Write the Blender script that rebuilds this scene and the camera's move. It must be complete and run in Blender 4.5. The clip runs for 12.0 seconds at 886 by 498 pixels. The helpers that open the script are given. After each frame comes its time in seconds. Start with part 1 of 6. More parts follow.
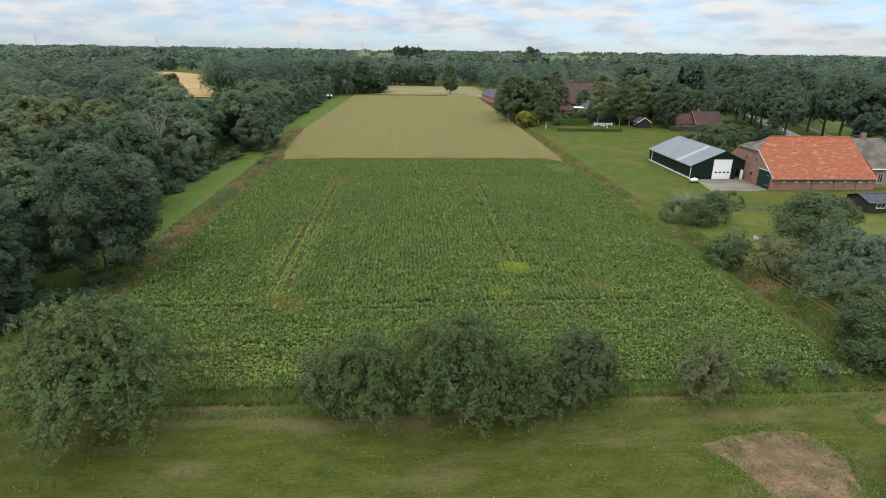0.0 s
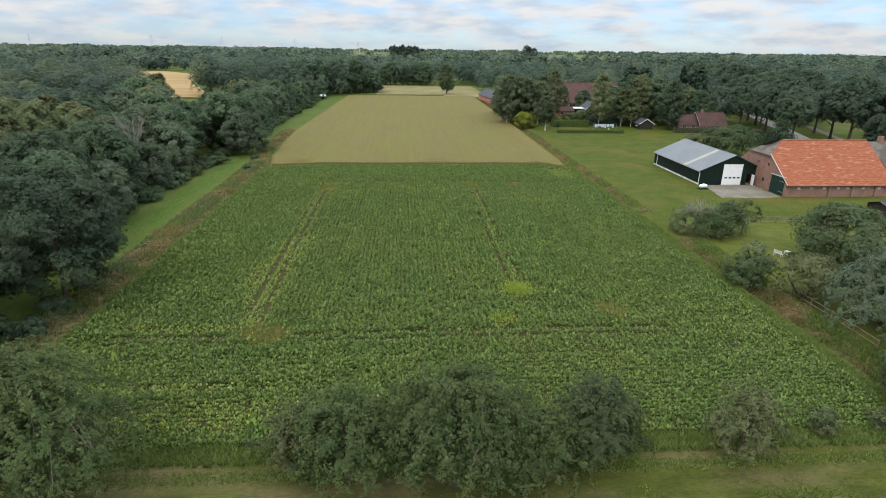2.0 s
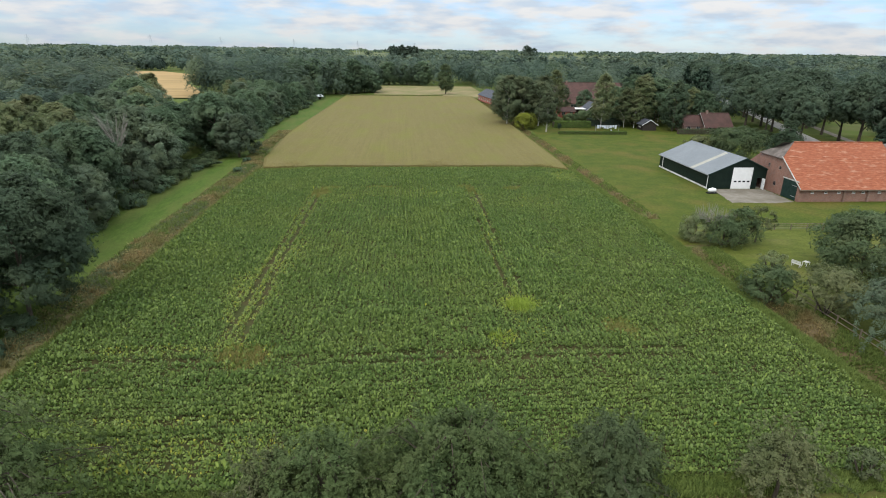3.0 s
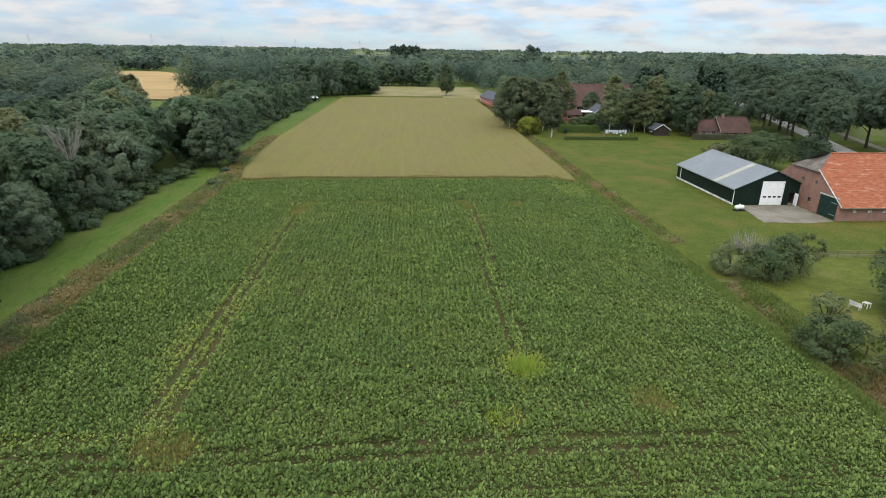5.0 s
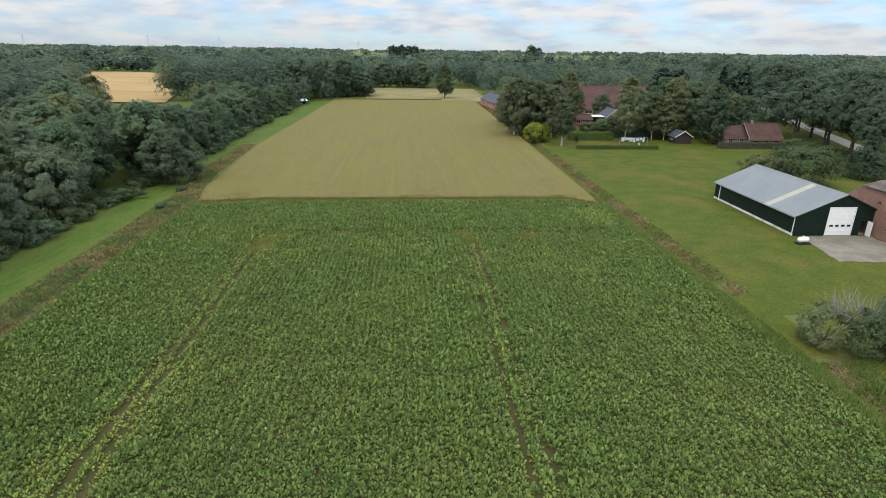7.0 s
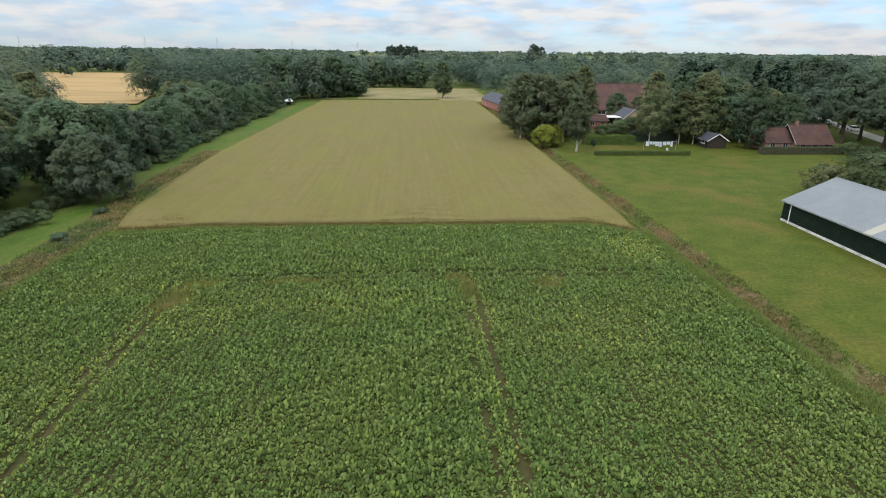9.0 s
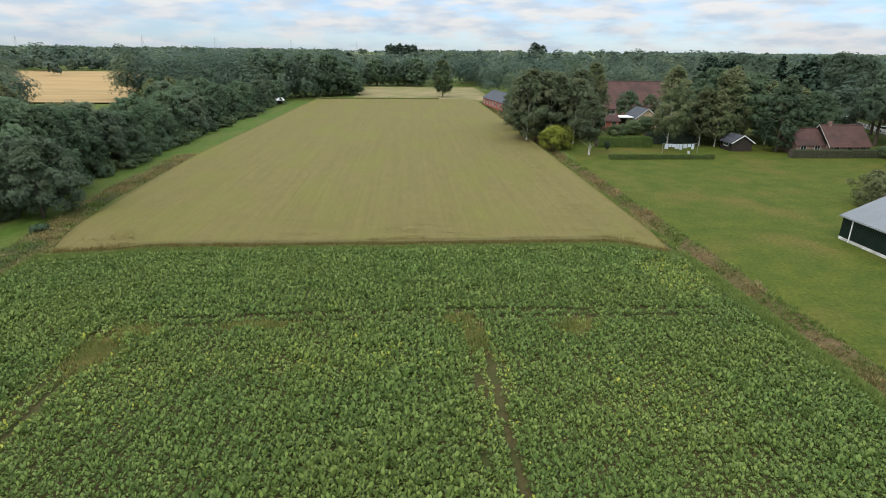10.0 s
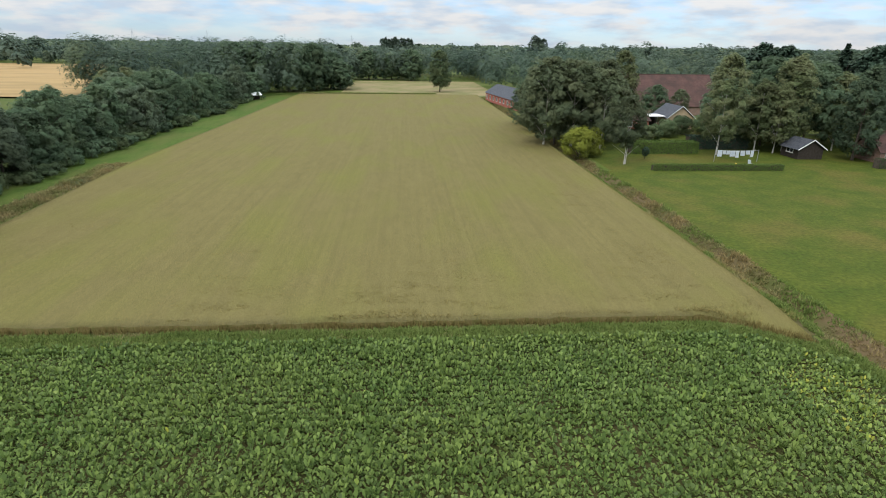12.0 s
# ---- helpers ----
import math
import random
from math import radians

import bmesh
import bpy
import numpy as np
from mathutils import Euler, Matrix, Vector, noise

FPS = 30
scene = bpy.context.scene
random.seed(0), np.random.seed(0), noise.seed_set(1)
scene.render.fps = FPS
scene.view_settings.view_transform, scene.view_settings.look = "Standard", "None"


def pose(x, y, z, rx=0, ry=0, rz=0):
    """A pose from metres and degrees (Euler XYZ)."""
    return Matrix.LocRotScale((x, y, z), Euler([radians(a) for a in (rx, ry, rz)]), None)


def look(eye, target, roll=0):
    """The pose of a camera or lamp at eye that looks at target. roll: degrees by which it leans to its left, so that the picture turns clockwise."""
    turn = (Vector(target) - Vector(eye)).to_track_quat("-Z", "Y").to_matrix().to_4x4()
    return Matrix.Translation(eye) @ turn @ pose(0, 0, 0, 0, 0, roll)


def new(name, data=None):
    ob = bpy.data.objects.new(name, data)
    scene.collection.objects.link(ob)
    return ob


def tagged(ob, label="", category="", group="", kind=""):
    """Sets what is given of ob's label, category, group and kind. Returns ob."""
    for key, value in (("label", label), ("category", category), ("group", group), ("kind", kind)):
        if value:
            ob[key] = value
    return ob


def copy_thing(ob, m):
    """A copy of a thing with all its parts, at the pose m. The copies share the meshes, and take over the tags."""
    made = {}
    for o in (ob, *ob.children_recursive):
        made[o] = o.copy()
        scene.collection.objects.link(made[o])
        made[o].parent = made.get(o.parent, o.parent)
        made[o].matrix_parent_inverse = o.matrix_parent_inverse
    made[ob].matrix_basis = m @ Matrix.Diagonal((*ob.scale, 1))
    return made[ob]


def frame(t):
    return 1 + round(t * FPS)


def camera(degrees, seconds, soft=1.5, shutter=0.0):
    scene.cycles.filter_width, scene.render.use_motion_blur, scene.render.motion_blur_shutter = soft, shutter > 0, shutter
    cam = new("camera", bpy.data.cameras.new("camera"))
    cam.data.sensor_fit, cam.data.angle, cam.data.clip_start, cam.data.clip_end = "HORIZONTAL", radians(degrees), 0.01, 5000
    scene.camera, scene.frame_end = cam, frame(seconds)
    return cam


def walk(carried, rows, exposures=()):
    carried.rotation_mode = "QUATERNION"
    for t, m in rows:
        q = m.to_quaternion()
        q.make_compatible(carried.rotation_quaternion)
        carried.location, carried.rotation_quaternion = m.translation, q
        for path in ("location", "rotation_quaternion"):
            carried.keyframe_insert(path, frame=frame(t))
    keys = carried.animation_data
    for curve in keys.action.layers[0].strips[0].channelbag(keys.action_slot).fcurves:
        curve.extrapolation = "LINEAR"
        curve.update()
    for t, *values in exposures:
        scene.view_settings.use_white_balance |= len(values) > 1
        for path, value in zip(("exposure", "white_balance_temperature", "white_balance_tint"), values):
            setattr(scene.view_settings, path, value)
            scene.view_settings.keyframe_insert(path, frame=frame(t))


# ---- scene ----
cam = camera(76.7, 12.0, soft=1.0)
PATH = [
    (0, (1.274, -0.606, 23.916), (1.393, 1.273, 23.243), 0.8),
    (0.5, (1.446, 0.404, 23.96), (1.566, 2.283, 23.286), 0.8),
    (1, (1.549, 1.835, 23.96), (1.671, 3.714, 23.285), 0.8),
    (1.5, (1.65, 3.621, 23.965), (1.778, 5.499, 23.29), 0.8),
    (2, (1.853, 5.556, 23.896), (1.983, 7.434, 23.22), 0.8),
    (2.5, (2.2, 7.594, 23.751), (2.329, 9.472, 23.077), 0.8),
    (3, (2.453, 9.853, 23.592), (2.584, 11.731, 22.917), 0.8),
    (5, (4.421, 20.939, 23.6), (4.543, 22.817, 22.924), 0.8),
    (5.5, (4.703, 24.654, 23.438), (4.827, 26.533, 22.763), 0.8),
    (6, (5.005, 28.773, 23.339), (5.129, 30.652, 22.664), 0.9),
    (6.5, (5.193, 33.134, 23.2), (5.321, 35.013, 22.527), 0.9),
    (7, (5.976, 38.286, 23.034), (6.1, 40.165, 22.36), 0.8),
    (9, (8.463, 58.869, 20.683), (8.583, 60.75, 20.014), 0.6),
    (9.5, (8.907, 64.283, 20.129), (9.024, 66.165, 19.461), 0.5),
    (10, (9.173, 70.009, 19.53), (9.294, 71.889, 18.86), 0.6),
    (10.5, (9.435, 75.735, 18.923), (9.559, 77.615, 18.251), 0.6),
    (11, (9.738, 81.675, 18.158), (9.864, 83.554, 17.485), 0.7),
    (11.5, (9.982, 87.541, 17.57), (10.11, 89.419, 16.892), 0.7),
    (12, (10.092, 93.177, 17.535), (10.227, 95.052, 16.851), 0.8),
]
walk(cam, [(t, look(eye, target, roll)) for t, eye, target, roll in PATH])

# ---- light ----
world = bpy.data.worlds.new("sky")
scene.world = world
world.use_nodes = True
wn, wl = world.node_tree.nodes, world.node_tree.links
wn.clear()
SUN_UP, SUN_ROUND = 48.0, 215.0   # degrees: height, and compass turn from +y towards +x
w_out = wn.new("ShaderNodeOutputWorld")
w_sky = wn.new("ShaderNodeTexSky")
w_sky.sky_type, w_sky.sun_disc = "NISHITA", False
w_sky.sun_elevation, w_sky.sun_rotation = radians(SUN_UP), radians(SUN_ROUND)
w_sky.air_density, w_sky.dust_density, w_sky.ozone_density = 1.0, 0.25, 3.0
w_tint = wn.new("ShaderNodeMix"); w_tint.data_type, w_tint.blend_type = "RGBA", "MULTIPLY"
w_tint.inputs[0].default_value, w_tint.inputs[7].default_value = 1.0, (0.61, 0.78, 1.08, 1)
w_bg = wn.new("ShaderNodeBackground")
w_bg.inputs["Strength"].default_value = 0.10
w_cloud = wn.new("ShaderNodeBackground")
w_shade = wn.new("ShaderNodeMix"); w_shade.data_type = "RGBA"      # grey-blue undersides, white tops
w_shade.inputs[6].default_value, w_shade.inputs[7].default_value = (0.69, 0.81, 0.95, 1), (0.98, 0.99, 1.0, 1)
w_mix = wn.new("ShaderNodeMixShader")
w_co = wn.new("ShaderNodeTexCoord")
w_sep = wn.new("ShaderNodeSeparateXYZ")
w_map = wn.new("ShaderNodeMapping")
w_map.inputs["Scale"].default_value = (1.0, 1.0, 4.4)
w_noise = wn.new("ShaderNodeTexNoise")
w_noise.inputs["Scale"].default_value = 9.0
w_noise.inputs["Detail"].default_value = 9.0
w_noise.inputs["Roughness"].default_value = 0.55
w_ramp = wn.new("ShaderNodeMapRange")
w_ramp.inputs["From Min"].default_value, w_ramp.inputs["From Max"].default_value = 0.40, 0.56
w_ramp.inputs["To Min"].default_value, w_ramp.inputs["To Max"].default_value = 0.34, 1.0
# a clouded sky is brightest overhead
w_high = wn.new("ShaderNodeMapRange")
w_high.inputs["From Min"].default_value, w_high.inputs["From Max"].default_value = 0.0, 1.0
w_high.inputs["To Min"].default_value, w_high.inputs["To Max"].default_value = 0.51, 1.98
wl.new(w_co.outputs["Generated"], w_sep.inputs[0])
wl.new(w_co.outputs["Generated"], w_map.inputs[0])
wl.new(w_map.outputs[0], w_noise.inputs["Vector"])
wl.new(w_sep.outputs["Z"], w_high.inputs["Value"])
wl.new(w_high.outputs[0], w_cloud.inputs["Strength"])
w_puff = wn.new("ShaderNodeTexNoise")
w_puff.inputs["Scale"].default_value, w_puff.inputs["Detail"].default_value = 15.0, 6.0
w_lit = wn.new("ShaderNodeMapRange")
w_lit.inputs["From Min"].default_value, w_lit.inputs["From Max"].default_value = 0.38, 0.60
wl.new(w_map.outputs[0], w_puff.inputs["Vector"])
wl.new(w_puff.outputs["Fac"], w_lit.inputs["Value"]); wl.new(w_lit.outputs[0], w_shade.inputs[0])
wl.new(w_shade.outputs[2], w_cloud.inputs["Color"])
# fewer clouds low over the horizon
w_low = wn.new("ShaderNodeMapRange")
w_low.inputs["From Max"].default_value, w_low.inputs["To Min"].default_value, w_low.inputs["To Max"].default_value = 0.085, -0.05, 0.045
w_sum = wn.new("ShaderNodeMath")
wl.new(w_sep.outputs["Z"], w_low.inputs["Value"])
wl.new(w_noise.outputs["Fac"], w_sum.inputs[0]); wl.new(w_low.outputs[0], w_sum.inputs[1])
wl.new(w_sum.outputs[0], w_ramp.inputs["Value"])
wl.new(w_sky.outputs[0], w_tint.inputs[6])
wl.new(w_tint.outputs[2], w_bg.inputs["Color"])
wl.new(w_ramp.outputs[0], w_mix.inputs[0])
wl.new(w_bg.outputs[0], w_mix.inputs[1]); wl.new(w_cloud.outputs[0], w_mix.inputs[2])
wl.new(w_mix.outputs[0], w_out.inputs[0])

sun_lamp = bpy.data.lights.new("sun", "SUN")
sun_lamp.energy, sun_lamp.angle, sun_lamp.color = 1.16, radians(25), (1.0, 0.95, 0.88)
sun = new("sun", sun_lamp)
_a, _e = radians(SUN_ROUND), radians(SUN_UP)
sun.matrix_world = look((0, 0, 0), (-math.sin(_a) * math.cos(_e), -math.cos(_a) * math.cos(_e), -math.sin(_e)))
scene.view_settings.exposure = 0.52

# ---- materials ----
def material(name, c1, c2, c3=None, scale=3.0, scale2=0.25, rough=0.8, bump=0.0, bscale=25.0, bdist=0.03, metal=0.0,
             island=0.0, each=0.0, translucent=0.0, stretch=(1, 1, 1), low=0.42, high=0.62, spec=0.12, edge=(0.35, 0.65), grain=0.0, gscale=12.0, cut=0.0, band=None):
    m = bpy.data.materials.new(name)
    m.use_nodes = True
    n, l = m.node_tree.nodes, m.node_tree.links
    b = n["Principled BSDF"]
    b.inputs["Roughness"].default_value, b.inputs["Metallic"].default_value = rough, metal
    b.inputs["Specular IOR Level"].default_value = spec
    co = n.new("ShaderNodeTexCoord")
    mp = n.new("ShaderNodeMapping"); mp.inputs["Scale"].default_value = stretch
    l.new(co.outputs["Object"], mp.inputs["Vector"])
    n1 = n.new("ShaderNodeTexNoise"); n1.inputs["Scale"].default_value = scale; n1.inputs["Detail"].default_value = 5
    l.new(mp.outputs[0], n1.inputs["Vector"])
    r1 = n.new("ShaderNodeMapRange"); r1.inputs["From Min"].default_value, r1.inputs["From Max"].default_value = edge
    l.new(n1.outputs["Fac"], r1.inputs["Value"])
    mix = n.new("ShaderNodeMix"); mix.data_type = "RGBA"
    mix.inputs[6].default_value, mix.inputs[7].default_value = (*c1, 1), (*c2, 1)
    l.new(r1.outputs[0], mix.inputs[0])
    out = mix.outputs[2]
    if c3:
        n2 = n.new("ShaderNodeTexNoise"); n2.inputs["Scale"].default_value = scale2; n2.inputs["Detail"].default_value = 4
        l.new(mp.outputs[0], n2.inputs["Vector"])
        r2 = n.new("ShaderNodeMapRange"); r2.inputs["From Min"].default_value, r2.inputs["From Max"].default_value = low, high
        if band:     # the second colour gathers towards one side of the ground
            ps = n.new("ShaderNodeSeparateXYZ"); l.new(co.outputs["Object"], ps.inputs[0])
            pb = n.new("ShaderNodeMapRange"); pb.interpolation_type = "SMOOTHSTEP"
            pb.inputs["From Min"].default_value, pb.inputs["From Max"].default_value, pb.inputs["To Max"].default_value = band
            l.new(ps.outputs["Y"], pb.inputs["Value"])
            pa = n.new("ShaderNodeMath"); pa.operation = "ADD"
            l.new(n2.outputs["Fac"], pa.inputs[0]); l.new(pb.outputs[0], pa.inputs[1]); l.new(pa.outputs[0], r2.inputs["Value"])
        else:
            l.new(n2.outputs["Fac"], r2.inputs["Value"])
        m2 = n.new("ShaderNodeMix"); m2.data_type = "RGBA"
        l.new(r2.outputs[0], m2.inputs[0]); l.new(out, m2.inputs[6]); m2.inputs[7].default_value = (*c3, 1)
        out = m2.outputs[2]
    for amount, kind in ((island, "island"), (each, "each")):
        if amount:
            hsv = n.new("ShaderNodeHueSaturation")
            if kind == "island":
                src = n.new("ShaderNodeNewGeometry").outputs["Random Per Island"]
            else:
                src = n.new("ShaderNodeObjectInfo").outputs["Random"]
            rv = n.new("ShaderNodeMapRange")
            rv.inputs["To Min"].default_value, rv.inputs["To Max"].default_value = 1 - amount, 1 + amount
            l.new(src, rv.inputs["Value"]); l.new(rv.outputs[0], hsv.inputs["Value"])
            rh = n.new("ShaderNodeMapRange")
            rh.inputs["To Min"].default_value, rh.inputs["To Max"].default_value = 0.5 + 0.02 * amount, 0.5 - 0.02 * amount
            l.new(src, rh.inputs["Value"]); l.new(rh.outputs[0], hsv.inputs["Hue"])
            l.new(out, hsv.inputs["Color"])
            out = hsv.outputs[0]
    if grain:
        ng = n.new("ShaderNodeTexNoise"); ng.inputs["Scale"].default_value = gscale; ng.inputs["Detail"].default_value = 6
        ng.inputs["Roughness"].default_value = 0.7
        l.new(mp.outputs[0], ng.inputs["Vector"])
        rg = n.new("ShaderNodeMapRange"); rg.inputs["From Min"].default_value, rg.inputs["From Max"].default_value = 0.3, 0.7
        rg.inputs["To Min"].default_value, rg.inputs["To Max"].default_value = 1 - grain, 1 + grain
        l.new(ng.outputs["Fac"], rg.inputs["Value"])
        hg = n.new("ShaderNodeHueSaturation")
        l.new(rg.outputs[0], hg.inputs["Value"]); l.new(out, hg.inputs["Color"])
        out = hg.outputs[0]
    if cut:
        vo = n.new("ShaderNodeTexVoronoi"); vo.inputs["Scale"].default_value = cut
        l.new(co.outputs["Object"], vo.inputs["Vector"])
        sv = n.new("ShaderNodeSeparateColor"); l.new(vo.outputs["Color"], sv.inputs[0])
        rv = n.new("ShaderNodeMapRange"); rv.inputs["To Min"].default_value, rv.inputs["To Max"].default_value = 0.80, 1.22
        l.new(sv.outputs[0], rv.inputs["Value"])
        hv = n.new("ShaderNodeHueSaturation"); l.new(rv.outputs[0], hv.inputs["Value"]); l.new(out, hv.inputs["Color"])
        out = hv.outputs[0]
    l.new(out, b.inputs["Base Color"])
    if bump:
        nb = n.new("ShaderNodeTexNoise"); nb.inputs["Scale"].default_value = bscale; nb.inputs["Detail"].default_value = 4
        l.new(mp.outputs[0], nb.inputs["Vector"])
        bp = n.new("ShaderNodeBump"); bp.inputs["Strength"].default_value = bump; bp.inputs["Distance"].default_value = bdist
        l.new(nb.outputs["Fac"], bp.inputs["Height"]); l.new(bp.outputs[0], b.inputs["Normal"])
    if translucent:
        tr = n.new("ShaderNodeBsdfTranslucent"); ms = n.new("ShaderNodeMixShader")
        ms.inputs[0].default_value = translucent
        l.new(out, tr.inputs["Color"]); l.new(b.outputs[0], ms.inputs[1]); l.new(tr.outputs[0], ms.inputs[2])
        l.new(ms.outputs[0], n["Material Output"].inputs["Surface"])
        if cut:      # a spray of small leaves with gaps between them
            lt = n.new("ShaderNodeMath"); lt.operation = "LESS_THAN"; lt.inputs[1].default_value = 0.52
            l.new(vo.outputs["Distance"], lt.inputs[0])
            tp = n.new("ShaderNodeBsdfTransparent"); mc = n.new("ShaderNodeMixShader")
            l.new(lt.outputs[0], mc.inputs[0]); l.new(tp.outputs[0], mc.inputs[1]); l.new(ms.outputs[0], mc.inputs[2])
            l.new(mc.outputs[0], n["Material Output"].inputs["Surface"])
    return m


def ribbed(m, axis, width, depth, profile="SIN"):
    """Adds the relief of corrugated sheet to a material."""
    n, l = m.node_tree.nodes, m.node_tree.links
    co = n.new("ShaderNodeTexCoord"); wv = n.new("ShaderNodeTexWave")
    wv.bands_direction, wv.wave_profile = axis, profile
    wv.inputs["Scale"].default_value = 0.314 / width
    bp = n.new("ShaderNodeBump"); bp.inputs["Strength"].default_value = 1.0; bp.inputs["Distance"].default_value = depth
    l.new(co.outputs["Object"], wv.inputs["Vector"]); l.new(wv.outputs["Fac"], bp.inputs["Height"])
    b = n["Principled BSDF"]
    if b.inputs["Normal"].links:
        l.new(b.inputs["Normal"].links[0].from_socket, bp.inputs["Normal"])
    l.new(bp.outputs[0], b.inputs["Normal"])
    return m


def drilled(m):
    """Adds the faint lines of drilled rows that run up a field, uneven in strength."""
    n, l = m.node_tree.nodes, m.node_tree.links
    b = n["Principled BSDF"]
    out = b.inputs["Base Color"].links[0].from_socket
    co = n.new("ShaderNodeTexCoord")
    mp = n.new("ShaderNodeMapping"); mp.inputs["Scale"].default_value = (2.6, 0.03, 1)
    nz = n.new("ShaderNodeTexNoise"); nz.inputs["Scale"].default_value, nz.inputs["Detail"].default_value = 1.0, 4
    l.new(co.outputs["Object"], mp.inputs[0]); l.new(mp.outputs[0], nz.inputs["Vector"])
    rv = n.new("ShaderNodeMapRange")
    rv.inputs["From Min"].default_value, rv.inputs["From Max"].default_value = 0.3, 0.7
    rv.inputs["To Min"].default_value, rv.inputs["To Max"].default_value = 0.94, 1.055
    hs = n.new("ShaderNodeHueSaturation")
    l.new(nz.outputs["Fac"], rv.inputs["Value"]); l.new(rv.outputs[0], hs.inputs["Value"]); l.new(out, hs.inputs["Color"])
    l.new(hs.outputs[0], b.inputs["Base Color"])
    return m


def bricked(name, c1, c2, mortar, w=0.22, h=0.065, rough=0.85):
    m = material(name, c1, c2, None, rough=rough)
    n, l = m.node_tree.nodes, m.node_tree.links
    b = n["Principled BSDF"]
    co, sp, ad, cm = n.new("ShaderNodeTexCoord"), n.new("ShaderNodeSeparateXYZ"), n.new("ShaderNodeMath"), n.new("ShaderNodeCombineXYZ")
    l.new(co.outputs["Object"], sp.inputs[0]); l.new(sp.outputs["X"], ad.inputs[0]); l.new(sp.outputs["Y"], ad.inputs[1])
    l.new(ad.outputs[0], cm.inputs[0]); l.new(sp.outputs["Z"], cm.inputs[1])
    br = n.new("ShaderNodeTexBrick")
    br.inputs["Color1"].default_value, br.inputs["Color2"].default_value, br.inputs["Mortar"].default_value = (*c1, 1), (*c2, 1), (*mortar, 1)
    br.inputs["Scale"].default_value, br.inputs["Brick Width"].default_value, br.inputs["Row Height"].default_value = 1.0, w, h
    br.inputs["Mortar Size"].default_value = 0.008
    l.new(cm.outputs[0], br.inputs["Vector"])
    nz = n.new("ShaderNodeTexNoise"); nz.inputs["Scale"].default_value = 0.9; nz.inputs["Detail"].default_value = 6
    l.new(co.outputs["Object"], nz.inputs["Vector"])
    rg = n.new("ShaderNodeMapRange"); rg.inputs["To Min"].default_value, rg.inputs["To Max"].default_value = 0.6, 1.4
    l.new(nz.outputs["Fac"], rg.inputs["Value"])
    hs = n.new("ShaderNodeHueSaturation"); l.new(br.outputs["Color"], hs.inputs["Color"]); l.new(rg.outputs[0], hs.inputs["Value"])
    l.new(hs.outputs[0], b.inputs["Base Color"])
    bp = n.new("ShaderNodeBump"); bp.inputs["Distance"].default_value = 0.01; bp.inputs["Strength"].default_value = 0.6
    l.new(br.outputs["Fac"], bp.inputs["Height"]); bp.invert = True
    l.new(bp.outputs[0], b.inputs["Normal"])
    return m


M = {}
M["meadow"] = material("meadow", (0.062, 0.092, 0.015), (0.085, 0.115, 0.02), (0.10, 0.11, 0.035), scale=1.3, scale2=0.06, rough=0.9, bump=0.6, bscale=9)
M["lawn"] = material("mown_lawn", (0.066, 0.084, 0.013), (0.093, 0.107, 0.018), (0.138, 0.126, 0.040), scale=1.1, scale2=0.22, grain=0.3, gscale=5.0, rough=0.9, bump=0.7, bscale=14, low=0.5, high=0.72, stretch=(0.5, 1, 1))
M["front_lawn"] = material("worn_lawn", (0.043, 0.054, 0.009), (0.065, 0.073, 0.012), (0.109, 0.093, 0.039), scale=1.1, scale2=0.3, grain=0.35, gscale=6.0, rough=0.9, bump=0.7, bscale=14, low=0.54, high=0.76, stretch=(0.4, 1, 1), band=(28.5, 33.0, 0.12))
M["pasture"] = material("pasture_grass", (0.048, 0.069, 0.008), (0.071, 0.086, 0.011), (0.106, 0.088, 0.020), scale=0.35, scale2=0.10, grain=0.38, gscale=2.6, rough=0.9, bump=0.8, bscale=6, low=0.50, high=0.76)
M["path"] = material("mown_path", (0.051, 0.087, 0.013), (0.068, 0.108, 0.017), (0.082, 0.102, 0.023), grain=0.25, gscale=5.0, scale=1.4, scale2=0.3, rough=0.9, bump=0.6, bscale=14, stretch=(1, 0.25, 1))
M["soil"] = material("field_soil", (0.052, 0.045, 0.017), (0.070, 0.060, 0.023), (0.044, 0.051, 0.015), scale=3, scale2=0.5, rough=0.95, bump=0.8, bscale=12)
M["bare"] = material("bare_soil", (0.132, 0.085, 0.049), (0.180, 0.120, 0.070), (0.101, 0.074, 0.039), grain=0.4, gscale=5.0, scale=1.6, scale2=0.6, rough=0.95, bump=0.6, bscale=9)
M["bank"] = material("rough_bank", (0.110, 0.098, 0.040), (0.080, 0.100, 0.026), (0.140, 0.112, 0.052), scale=1.0, scale2=0.3, rough=0.95, bump=0.8, bscale=8)
M["ditch"] = material("damp_ditch_side", (0.088, 0.068, 0.030), (0.064, 0.074, 0.019), (0.120, 0.086, 0.044), scale=0.9, scale2=0.22, rough=0.95, bump=0.8, bscale=8, stretch=(1, 0.5, 1))
M["wheat"] = drilled(material("ripening_wheat", (0.143, 0.121, 0.043), (0.158, 0.133, 0.048), (0.146, 0.138, 0.036), grain=0.22, gscale=9.0, scale=0.9, scale2=0.11, rough=0.9, bump=1.0, bscale=13, bdist=0.10, low=0.47, high=0.72, stretch=(1.3, 0.42, 1)))
M["wheat_side"] = material("wheat_stalks", (0.163, 0.125, 0.050), (0.225, 0.178, 0.072), (0.138, 0.132, 0.043), scale=8, scale2=1, rough=0.95, bump=0.8, bscale=20, stretch=(4, 4, 0.5))
